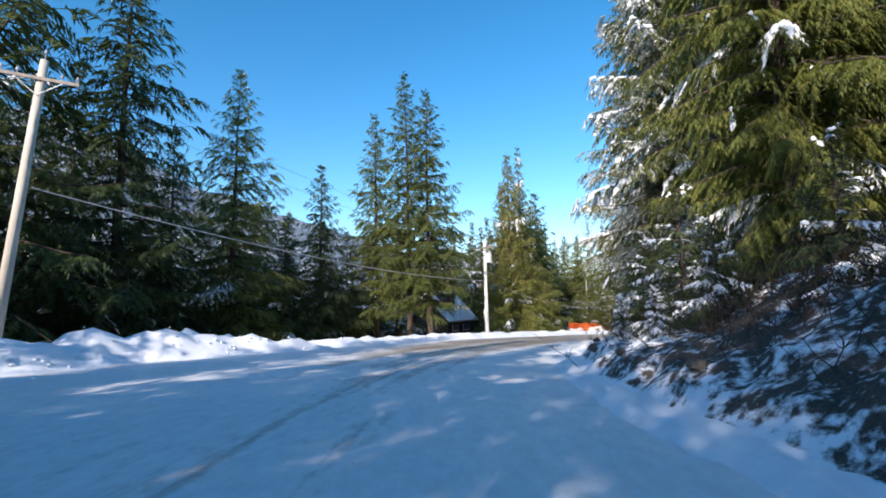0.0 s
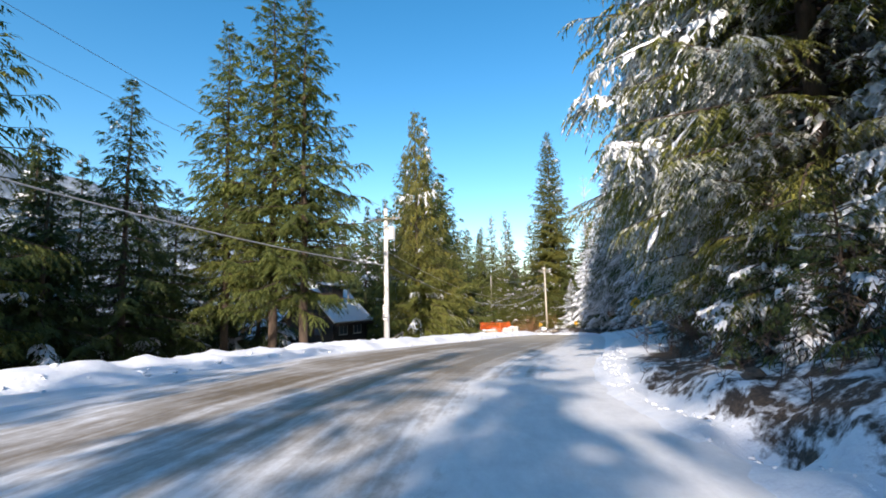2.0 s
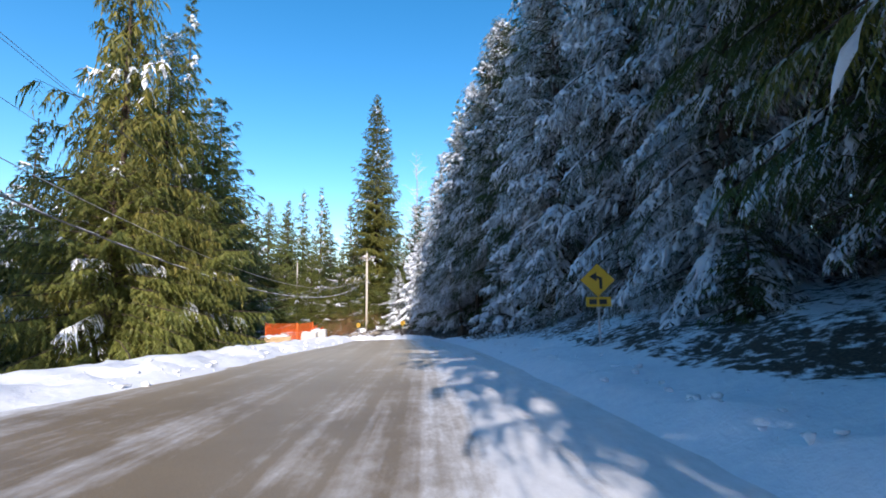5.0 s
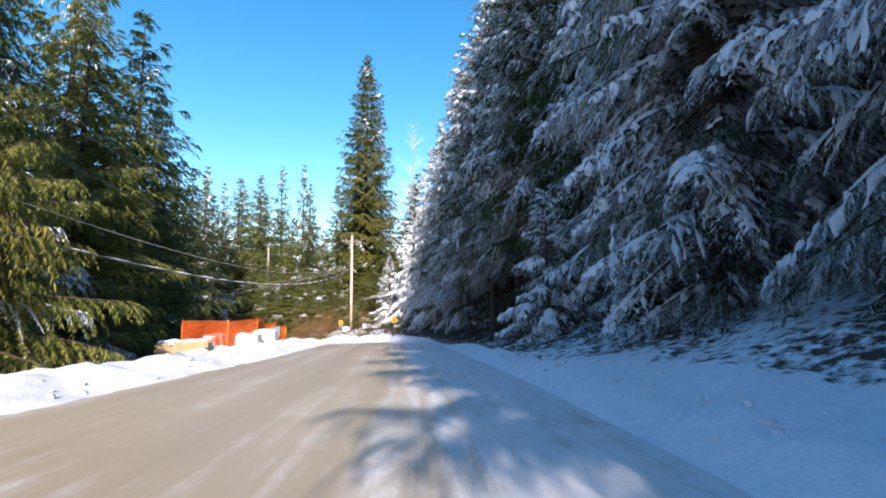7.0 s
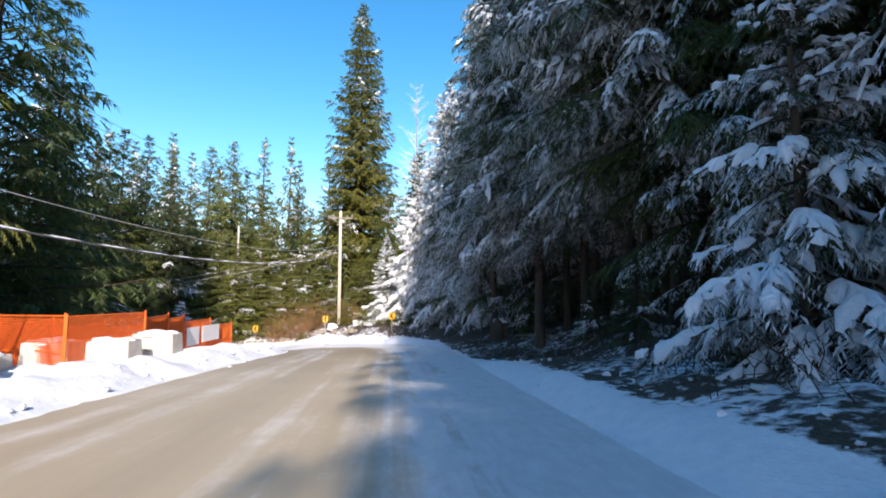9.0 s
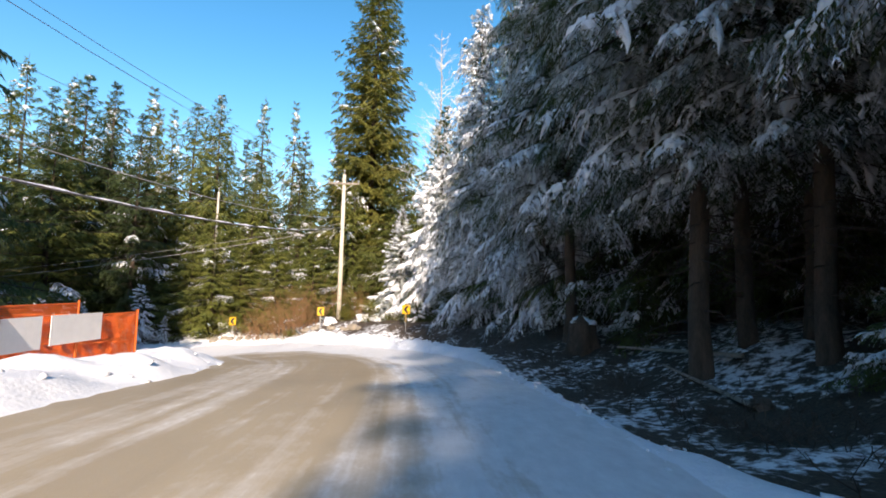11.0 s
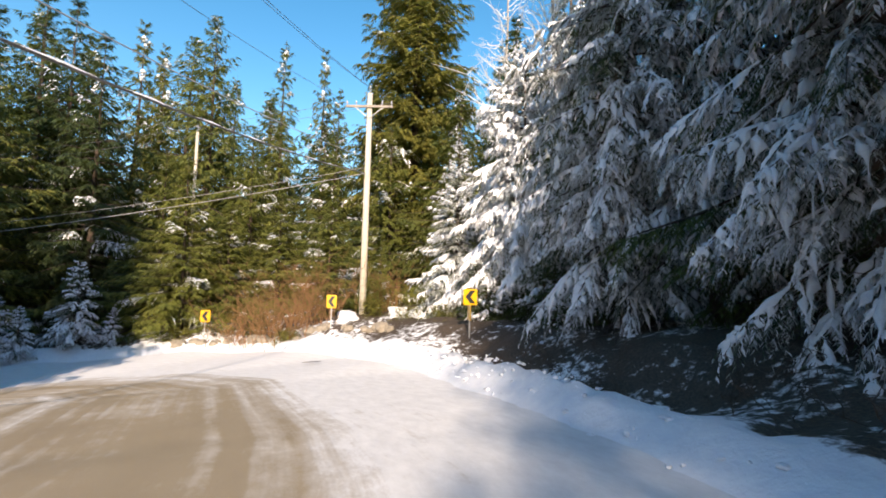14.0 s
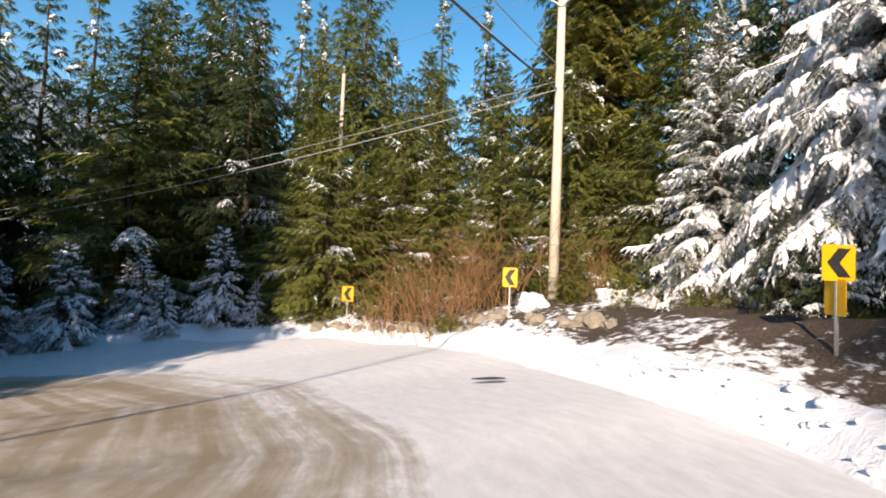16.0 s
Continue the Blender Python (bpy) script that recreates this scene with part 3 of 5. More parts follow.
    k2 = np.arange(len(i2)) - np.repeat(np.cumsum(each) - each, each)
    last = k2 == 2 * n2[i2]
    side = np.where(k2 % 2 == 0, 1.0, -1.0)
    u = np.where(last, 0.95, np.clip(0.1 + 0.88 * (k2 // 2 + rng.uniform(0, 1, len(i2))) / n2[i2], 0.08, 0.98))
    P = bough(i2, u)
    T = unit(bough(i2, u + 0.02) - P)
    S = unit(np.cross(T, (0, 0, 1.0)))
    prof = np.minimum(1, 0.3 + 2.2 * u) * (1.05 - u) ** 0.6
    l2 = wide * L[i2] * prof * rng.uniform(0.6, 1.25, len(u)) + leaf * coarse[i2] * np.clip(0.3 * L[i2], 0.25, 0.9)
    ang = np.where(last, 0.0, np.radians(rng.uniform(38, 68, len(u))) * (1 - 0.35 * u))
    D = T * np.cos(ang)[:, None] + S * (side * np.sin(ang))[:, None]
    D[:, 2] -= hang * rng.uniform(0.0, 0.7, len(u))
    D = unit(D)
    g = hang * rng.uniform(0.4, 1.3, len(u)) * np.where(heavy[i2], 1.3, 1.0)
    # needle sprays along every branchlet: narrow tapered blades
    lf = leaf * coarse[i2] * np.clip(0.45 + 0.4 * L[i2], 0.5, 1.0)
    n3 = np.maximum(2, l2 / (lf * 0.28)).astype(int)
    each = 2 * n3 + 1
    i3 = np.repeat(np.arange(len(u)), each)
    k3 = np.arange(len(i3)) - np.repeat(np.cumsum(each) - each, each)
    end = k3 == 2 * n3[i3]
    t = np.where(end, 0.92, (k3 // 2 + rng.uniform(0.1, 0.9, len(i3))) / n3[i3])
    b = P[i3] + D[i3] * (l2[i3] * t)[:, None]
    b[:, 2] -= g[i3] * l2[i3] * t**2
    tan = D[i3].copy()
    tan[:, 2] -= 2 * g[i3] * t
    tan = unit(tan)
    lat = unit(np.cross(tan, (0.05, 0.03, 1.0)))
    sp = np.where(end, 0.0, np.radians(rng.uniform(25, 62, len(t)))) * np.where(k3 % 2 == 0, 1.0, -1.0)
    d = tan * np.cos(sp)[:, None] + lat * np.sin(sp)[:, None]
    d[:, 2] -= hang * rng.uniform(0, 0.5, len(t))
    d = unit(d)
    l3 = lf[i3] * (1.15 - 0.5 * t) * rng.uniform(0.65, 1.3, len(t))
    w3 = l3 * rng.uniform(0.08, 0.15, len(t)) * full
    wv = unit(np.cross(d, np.column_stack([rng.normal(0, 0.4, len(t)), rng.normal(0, 0.4, len(t)), np.ones(len(t))]))) * w3[:, None]
    far = b + d * l3[:, None]
    far[:, 2] -= l3 * 0.22
    white = heavy[i2[i3]] & (rng.random(len(t)) < 0.35) & (u[i3] > 0.2)
    crown.add(np.stack([b + wv, far, b - wv], 1)[~white].reshape(-1, 3), np.arange(3 * (~white).sum()).reshape(-1, 3))
    if white.any():
        mid = b + d * (l3 * 0.55)[:, None]
        load.add((np.stack([b - wv * 0.5, mid + wv, far, mid - wv], 1)[white] + (0, 0, 0.012)).reshape(-1, 3), np.arange(4 * white.sum()).reshape(-1, 4))
    # snow: along each laden branchlet, in stretches, and on the bough itself
    if snow > 0:
        drift = np.sin(u * 9 + i2 * 2.3) + rng.normal(0, 0.5, len(u))
        pick = heavy[i2] & (drift > -0.7) & (u > 0.22)
        pick |= rng.random(len(u)) < 0.03 * snow
        j = np.nonzero(pick)[0]
        n = 8 if fine < 90 else 4
        tt = np.linspace(0.0, 1.0, n)[None] * rng.uniform(0.45, 0.95, len(j))[:, None]
        q = P[j][:, None] + D[j][:, None] * (l2[j][:, None] * tt)[..., None]
        q[..., 2] += 0.25 * lf[j][:, None] * 0.5 - (g[j] * l2[j])[:, None] * tt**2 * 0.95
        w = (0.13 * step * coarse[i2[j]] ** 0.4 + 0.03 * l2[j] + 0.018) * pad * rng.uniform(0.55, 1.4, len(j))
        load.add(*fingers(q, unit(np.cross(unit(D[j]), (0.03, 0.02, 1.0))), w, w * 0.75, rng))
        i = np.nonzero(heavy & (L > 0.6))[0]
        a0 = rng.uniform(0.2, 0.5, len(i))
        uu = a0[:, None] + np.linspace(0, 1, 7)[None] * rng.uniform(0.35, 0.5, len(i))[:, None]
        q = bough(np.repeat(i, 7).reshape(-1, 7), uu)
        q[..., 2] += 0.02
        load.add(*fingers(q, W[i], (0.02 + 0.011 * L[i]) * pad, (0.02 + 0.009 * L[i]) * pad, rng))
    for _ in range(dead):
        zz, a = rng.uniform(0.8, max(bare + 1.0, 1.5)), rng.uniform(0, 6.28)
        ln = rng.uniform(0.5, 1.0) * min(2.2, spread * 0.75)
        v = np.linspace(0, 1, 5)
        pts = np.column_stack([math.cos(a) * ln * v, math.sin(a) * ln * v, zz - ln * (0.15 * v + rng.uniform(0.0, 0.4) * v**2)])
        pts[1:] += rng.normal(0, 0.05, (4, 3))
        limbs.add(*tube(pts, 0.018 * (1 - 0.85 * v), 4))
        for j in range(4):
            b0 = pts[rng.integers(2, 5)]
            e = b0 + rng.normal(0, 0.3, 3) * (1, 1, 0.6) - (0, 0, 0.12)
            limbs.add(*tube(np.array([b0, (b0 + e) / 2 + rng.normal(0, 0.03, 3), e]), (0.007, 0.005, 0.002), 4))
    trunk.make("trunk", BARK, tree, True)
    tagged(limbs.make("branchwork", DEAD, tree, True), kind="stuff")
    tagged(crown.make("crown", needles, tree), kind="stuff")
    tagged(load.make("snow_load", SNOW, tree, True, "snow lying on the branches"), kind="stuff") if load.v else None
    return tree


PLANTED = {}


def plant(kind, x, y, top=None, turn=0.0, scale=1.0, sink=0.15, label=None, group="roadside conifers"):
    """Stand a tree of a kind on the ground; top: the height of its tip above sea level of the scene."""
    proto, height, words = KINDS[kind]
    z = land(x, y) - sink
    sz = scale if top is None else (top - z) / height
    sx = scale if top is None else 0.5 * (scale + sz)
    m = Matrix.LocRotScale((x, y, z), Euler((0, 0, turn)), (sx, sx, sz))
    if kind not in PLANTED:
        PLANTED[kind] = 1
        proto.matrix_basis = m
        ob = proto
    else:
        ob = copy_thing(BASES[kind], m @ Matrix.Diagonal((*[1 / c for c in BASES[kind].scale], 1)))
    return tagged(ob, label or words, "tree", group)


def kind(name, words, **k):
    proto = conifer(**k)
    BASES[name] = proto
    KINDS[name] = (proto, k["height"], words)


KINDS, BASES = {}, {}
HEAVY = "tall conifer with drooping branches laden with fresh snow"
LIGHT = "tall green conifer with a little snow on its branches"
NEAR = dict(whorl=0.62, per=7, step=0.21, leaf=0.15, taper=0.65, fine=6.5, dead=20)
MID = dict(whorl=0.85, per=8, step=0.3, leaf=0.22, fine=9.5)
FAR = dict(whorl=0.85, per=6, step=0.55, leaf=0.42, dead=2, full=1.15, vary=0.32, ragged=0.16)
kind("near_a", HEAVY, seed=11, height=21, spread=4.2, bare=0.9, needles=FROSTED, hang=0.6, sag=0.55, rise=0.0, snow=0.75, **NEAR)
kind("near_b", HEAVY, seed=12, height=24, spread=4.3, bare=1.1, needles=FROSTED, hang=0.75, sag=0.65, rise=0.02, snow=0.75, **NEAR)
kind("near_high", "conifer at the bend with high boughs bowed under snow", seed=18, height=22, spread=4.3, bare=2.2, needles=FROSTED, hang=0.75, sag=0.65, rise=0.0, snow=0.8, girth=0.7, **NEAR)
kind("near_c", "tall olive-green conifer with snow-edged drooping branches", seed=13, height=21, spread=5.7, bare=1.3, needles=OLIVE_FROST, hang=0.7, sag=0.38, rise=0.1, snow=0.38, skirt=0.5, **{**NEAR, "dead": 6})
kind("near_green", "olive-green conifer with snow-dusted drooping boughs", seed=23, height=21, spread=4.8, bare=1.3, needles=BRIGHT, hang=0.6, sag=0.4, rise=0.1, snow=0.1, skirt=0.62, **{**NEAR, "per": 9, "dead": 8})
kind("near_dark", "dense conifer with thin snow, its needles darkened for shade", seed=17, height=24, spread=4.6, bare=1.5, needles=DARK_FROST, hang=0.65, sag=0.45, snow=0.3, pad=0.6, skirt=0.45, **NEAR)
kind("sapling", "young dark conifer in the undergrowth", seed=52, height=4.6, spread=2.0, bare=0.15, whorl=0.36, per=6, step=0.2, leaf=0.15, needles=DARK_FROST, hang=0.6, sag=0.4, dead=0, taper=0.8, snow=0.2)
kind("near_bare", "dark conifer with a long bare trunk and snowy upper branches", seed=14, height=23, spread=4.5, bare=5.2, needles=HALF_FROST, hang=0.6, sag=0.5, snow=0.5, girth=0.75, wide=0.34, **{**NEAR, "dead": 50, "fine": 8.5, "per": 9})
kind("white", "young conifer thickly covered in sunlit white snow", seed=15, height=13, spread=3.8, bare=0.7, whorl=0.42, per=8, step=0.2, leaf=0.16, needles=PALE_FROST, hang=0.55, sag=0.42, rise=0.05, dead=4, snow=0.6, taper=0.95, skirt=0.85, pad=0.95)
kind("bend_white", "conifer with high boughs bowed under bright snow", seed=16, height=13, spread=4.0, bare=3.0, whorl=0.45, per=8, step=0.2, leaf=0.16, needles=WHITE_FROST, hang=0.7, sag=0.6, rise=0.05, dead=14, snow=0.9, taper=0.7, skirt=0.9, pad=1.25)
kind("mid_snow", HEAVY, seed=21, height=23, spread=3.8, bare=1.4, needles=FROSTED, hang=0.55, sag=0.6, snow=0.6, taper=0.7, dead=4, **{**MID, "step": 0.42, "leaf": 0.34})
kind("mid_a", LIGHT, seed=31, height=21, spread=5.9, bare=2.6, needles=GREEN_DUST, hang=0.6, sag=0.28, rise=0.02, tip=0.25, snow=0.06, pad=0.55, dead=10, vary=0.36, ragged=0.18, **MID)
kind("mid_tall", "tall green conifer with bare lower trunk beside the houses", seed=35, height=22, spread=4.9, bare=4.3, needles=NEEDLES_GREEN, hang=0.55, sag=0.25, rise=0.05, tip=0.25, dead=6, vary=0.36, taper=0.95, ragged=0.18, **MID)
kind("mid_b", LIGHT, seed=32, height=20, spread=5.6, bare=0.9, needles=DARK_FROST, hang=0.6, sag=0.35, rise=0.02, tip=0.2, snow=0.07, pad=0.55, dead=6, vary=0.36, ragged=0.18, **MID)
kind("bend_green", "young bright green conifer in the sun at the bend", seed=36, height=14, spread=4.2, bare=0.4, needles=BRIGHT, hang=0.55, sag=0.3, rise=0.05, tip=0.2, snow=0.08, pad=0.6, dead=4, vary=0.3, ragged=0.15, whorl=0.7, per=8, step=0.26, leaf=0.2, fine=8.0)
kind("low_green", "low broad conifer with snow-dusted boughs", seed=24, height=8.5, spread=4.4, bare=2.0, needles=BRIGHT, hang=0.8, sag=0.35, rise=0.12, tip=0.1, snow=0.09, pad=0.5, dead=14, taper=0.55, skirt=0.75, vary=0.3, whorl=0.55, per=9, step=0.24, leaf=0.18, girth=1.3)
kind("hemlock", "hemlock with hanging yellow-green curtains of foliage", seed=33, height=20, spread=4.7, bare=1.2, needles=NEEDLES_OLIVE, hang=1.5, sag=0.45, rise=0.15, tip=0.2, snow=0.03, dead=8, vary=0.36, ragged=0.18, **MID)
kind("spire", "very tall narrow spruce with dense olive foliage", seed=34, height=40, spread=6.6, bare=3, whorl=0.8, per=9, step=0.5, leaf=0.42, needles=NEEDLES_OLIVE, hang=0.5, sag=0.25, rise=0.05, tip=0.2, taper=0.72, dead=4, full=1.15, snow=0.04, wide=0.3)
kind("far_a", "green conifer in the woods behind the road", seed=41, height=20, spread=4.8, bare=0.8, needles=DARK_FROST, hang=0.55, sag=0.4, snow=0.12, taper=1.15, **FAR)
kind("far_b", "olive-green conifer in the sunlit woods", seed=42, height=18, spread=4.5, bare=0.6, needles=OLIVE_DUST, hang=0.6, sag=0.35, tip=0.2, snow=0.06, taper=1.15, **FAR)
kind("far_g", "green conifer in the woods beyond the bend", seed=44, height=18, spread=4.6, bare=0.5, needles=GREEN_DUST, hang=0.5, sag=0.35, tip=0.2, snow=0.08, taper=1.15, **FAR)
kind("far_snow", "snowy conifer deeper in the woods", seed=43, height=22, spread=3.8, bare=1.2, needles=FROSTED, hang=0.55, sag=0.5, snow=0.5, taper=0.75, **FAR)
kind("small", "small young conifer bowed under snow", seed=51, height=3.6, spread=1.35, bare=0.15, whorl=0.26, per=7, step=0.12, leaf=0.11, needles=FROSTED, hang=0.6, sag=0.6, dead=0, snow=0.8)

# woods left of the drive, tree by tree
for name, x, y, top, turn in (
    ("mid_a", -16.4, 36.2, 20.9, 2.3), ("mid_b", -11.4, 43.3, 14.8, 0.5),
    ("mid_tall", -6.6, 47.0, 21.2, 4.0), ("mid_tall", -3.3, 44.2, 24.0, 5.2), ("mid_tall", -1.2, 42.8, 21.8, 3.3), ("far_g", 1.4, 68.0, 10.1, 0.2),
    ("hemlock", 8.2, 56.6, 20.0, 0.9), ("far_b", 12.4, 74.0, 26.4, 1.7), ("mid_a", 8.6, 64.5, 18.0, 3.6),
    ("mid_a", 13.4, 70.0, 16.0, 2.2), ("mid_b", 17.6, 86.0, 17.0, 0.8),
    ("mid_b", -26.0, 17.0, 21.0, 2.7), ("far_a", -27.5, 34.0, 21.0, 0.7), ("far_a", -31.0, 22.0, 22.0, 1.7),
):
    plant(name, x, y, top, turn)
plant("mid_b", 15.8, 79.0, 20.0, 1.2, 1.7)
plant("mid_b", -23.0, 22.5, 27.0, 0.3, 2.0, label="broad dark conifer with lightly snowed boughs")
plant("mid_b", -20.2, 28.6, 26.0, 1.1, 1.75, label="broad dark conifer with lightly snowed boughs")
plant("low_green", 8.0, 54.8, 5.6, 2.0, 1.0, label="low broad conifer with snow-dusted boughs")
plant("low_green", 11.2, 58.6, 5.4, 4.1, 1.05, label="low broad conifer with snow-dusted boughs")
plant("near_green", 10.4, 62.6, 17.0, 2.9, 0.8)
rng = random.Random(5)
# the dark wood standing behind them
# Trees at y 90 to 99 are raised or added to shade the bend.
for x, y, top in ((-32, 30, 19), (-33, 40, 14), (-28, 42, 13), (-24, 46, 13), (-20, 43, 12.5), (-25, 38, 15), (-18, 40, 11), (-14, 41, 9), (-9.5, 46, 9), (-22, 36, 12), (-29, 28, 18), (-26, 30, 16), (-16, 48, 11.5), (-13, 50, 11), (-22, 54, 13), (-15, 58, 12), (-12, 62, 10),
                  (-10, 72, 11), (-4, 70, 9.5), (4, 66, 11), (6, 74, 14), (8, 82, 17), (2, 84, 14), (11, 80, 17), (12, 90, 20), (6, 92, 18), (16, 96, 20), (10, 98, 17), (4, 99, 17), (-4, 82, 11), (-37, 22, 20), (-36, 12, 20), (-30, 8, 22), (-24, 9, 21), (-19.5, 33, 15), (-13.5, 39.5, 9.5), (-29, 36, 16), (-17, 45, 12), (-8, 52, 9), (-20, 50, 13), (-34, 17, 21), (-5.2, 51.5, 9)):
    plant("far_a", x, y, top, rng.uniform(0, 6), group="dark wood below the road")

# woods ahead, beyond the bend
for name, x, y, top, turn in (
    ("spire", 46.7, 106.8, 38.4, 0.4), ("far_b", 42.8, 124.3, 23.6, 1.2), ("far_g", 38.3, 121.7, 22.4, 2.2), ("mid_b", 23.1, 111.0, 16.4, 2.9),
    ("mid_a", 31.6, 110.0, 17.0, 0.1), ("far_b", 28.0, 116.0, 16.5, 1.9), ("mid_b", 25.4, 108.0, 13.0, 3.2), ("mid_b", 18.6, 112.8, 15.5, 4.4),
    ("bend_green", 34.6, 105.6, 7.5, 5.1), ("bend_green", 36.8, 111.0, 10.5, 0.6), ("bend_green", 40.6, 107.5, 9.5, 2.6), ("bend_green", 43.4, 102.4, 8.5, 3.8),
    ("far_g", 33.6, 118.0, 16.0, 4.8), ("bend_green", 29.6, 103.4, 4.5, 1.0), ("bend_green", 33.2, 102.0, 1.8, 2.0), ("bend_green", 31.0, 101.2, 4.0, 4.0), ("bend_green", 36.0, 101.4, 2.5, 2.8), ("bend_green", 38.6, 99.6, 2.0, 1.8), ("far_b", 45.5, 113.0, 15.0, 1.6), ("far_a", 13.0, 110.0, 14.0, 2.0),
    ("far_b", 52.0, 116.0, 20.0, 0.2), ("far_snow", 54.7, 96.8, 25.7, 1.0), ("far_a", 50.0, 97.0, 16.0, 4.2),
):
    plant(name, x, y, top, turn)
for x, y, top in ((8, 113, 13), (14.5, 120, 16), (22, 122, 17), (3, 108, 10), (-4, 112, 12), (-10, 105, 12), (18, 128, 18), (27, 126, 18), (33, 127, 17), (38, 131, 18), (46, 130, 20), (48, 121, 19), (54, 124, 22), (57, 110, 18),
                  (41, 114, 11), (20, 106.5, 9), (10, 104, 8), (23, 116, 14), (36.5, 116, 12), (44, 107.5, 10.5), (-14, 118, 13), (0, 120, 15), (60, 100, 16), (55, 104, 18), (47.5, 99.5, 10),
                  (16, 117, 18), (21, 113.5, 16), (26, 119, 18), (30, 115, 16), (12, 116, 16), (6, 101, 13), (-2, 101, 13), (9, 108, 14), (19.5, 118, 17.5)):
    close = math.hypot(x - 33, y - 80) < 37
    plant(rng.choice(("mid_a", "mid_b") if close else ("far_g", "far_b", "far_a")), x, y, top + 1.5, rng.uniform(0, 6), 1.35, group="woods beyond the bend")
for x, y, h, turn in ((26.2, 102.2, 1.25, 0.2), (24.2, 101.2, 0.75, 1.4), (18.2, 107.2, 1.2, 2.0), (21.6, 103.6, 0.9, 3.1), (15.6, 103.0, 1.1, 4.0), (27.9, 101.6, 0.55, 5.0), (20.5, 101.0, 1.3, 0.8), (22.6, 102.8, 1.0, 2.4), (18.4, 100.2, 1.1, 4.6)):
    plant("small", x, y, None, turn, h, 0.05)

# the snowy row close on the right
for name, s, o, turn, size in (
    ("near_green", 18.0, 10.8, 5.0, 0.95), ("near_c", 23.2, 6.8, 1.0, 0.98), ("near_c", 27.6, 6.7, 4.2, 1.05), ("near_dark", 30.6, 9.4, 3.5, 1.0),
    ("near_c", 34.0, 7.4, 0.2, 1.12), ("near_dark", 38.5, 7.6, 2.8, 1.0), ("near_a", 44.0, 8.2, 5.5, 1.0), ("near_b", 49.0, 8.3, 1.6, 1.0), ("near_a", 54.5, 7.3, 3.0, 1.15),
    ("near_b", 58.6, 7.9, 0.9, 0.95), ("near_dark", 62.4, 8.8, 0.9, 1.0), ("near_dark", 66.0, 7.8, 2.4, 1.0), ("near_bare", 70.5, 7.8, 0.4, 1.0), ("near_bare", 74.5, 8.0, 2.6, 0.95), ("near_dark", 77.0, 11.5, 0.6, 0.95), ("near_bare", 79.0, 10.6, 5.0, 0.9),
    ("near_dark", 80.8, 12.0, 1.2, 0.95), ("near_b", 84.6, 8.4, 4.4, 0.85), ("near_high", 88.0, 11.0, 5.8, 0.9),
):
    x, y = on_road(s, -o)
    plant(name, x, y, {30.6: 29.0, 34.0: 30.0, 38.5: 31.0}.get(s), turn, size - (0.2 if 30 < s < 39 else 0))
for s, o, size in ((1.5, 6.0, 0.7), (8.0, 6.4, 0.6), (10.5, 5.4, 0.5), (12.6, 5.4, 0.8), (15.2, 5.0, 0.65), (17.4, 5.2, 0.75), (19.6, 5.0, 0.6), (21.8, 5.2, 0.75), (24.0, 5.4, 0.6), (26.2, 5.8, 0.7), (28.6, 5.8, 0.7), (31.5, 6.8, 0.6), (36.5, 6.6, 0.7), (41.5, 6.8, 0.6),
                   (57.0, 6.6, 0.6), (62.8, 6.4, 0.6), (67.5, 6.4, 0.55), (72.6, 7.4, 0.5), (79.8, 8.0, 0.6)):
    x, y = on_road(s, -o)
    plant("sapling", x, y, None, s * 1.7, size, group="undergrowth")
for s, o, size in ((11.4, 4.4, 0.36), (15.2, 4.2, 0.42), (19.4, 4.4, 0.3), (24.4, 5.0, 0.36)):
    x, y = on_road(s, -o)
    plant("small", x, y, None, s * 1.3, size, 0.05, "little conifer bowed under snow on the bank", "undergrowth")
plant("near_green", *on_road(13.0, -8.3), 27.0, 3.9, 0.5)
plant("small", 28.3, 52.6, None, 1.0, 1.65, label="young conifer thickly laden with shaded snow")
plant("near_high", 43.0, 81.4, None, 1.3, 0.9)
# Added dark saplings that stand in for the shaded hollow under these trees.
for x, y, size in ((42.0, 87.4, 0.5), (43.2, 87.2, 0.7), (44.2, 86.6, 0.85), (42.7, 84.2, 0.5), (43.8, 83.4, 0.75), (45.6, 88.6, 0.8), (43.4, 85.6, 0.8), (45.2, 84.2, 0.9), (42.2, 88.6, 0.55), (44.4, 82.6, 0.7)):
    plant("sapling", x, y, None, x * 3, size, group="undergrowth")
plant("bend_green", 40.5, 95.8, -0.6, 1.0, 0.2, label="slender young green conifer beside the pole")
plant("bend_white", 44.4, 88.2, 8.0, 0.4, 1.0, label="conifer with high boughs bowed under bright snow")
plant("white", 43.2, 92.0, 4.6, 2.2, 0.85, label="conifer at the bend thickly covered in bright snow")

plant("far_b", 60.6, 99.4, 38.0, 2.0, 0.1, label="very thin tall conifer rising over the woods")
for s, o, turn, size in ((67.8, 7.6, 1.0, 1.1), (72.4, 10.4, 3.3, 1.05), (76.6, 8.4, 5.1, 0.95), (82.0, 9.6, 2.2, 0.9)):
    x, y = on_road(s, -o)
    plant("near_bare", x, y, None, turn, size)
for x, y, turn, size in ((39.4, 71.6, 0.7, 1.0), (36.6, 65.2, 2.9, 1.1), (34.0, 58.2, 4.6, 1.15), (38.6, 63.8, 1.9, 1.1)):
    plant("near_bare", x, y, None, turn, size)

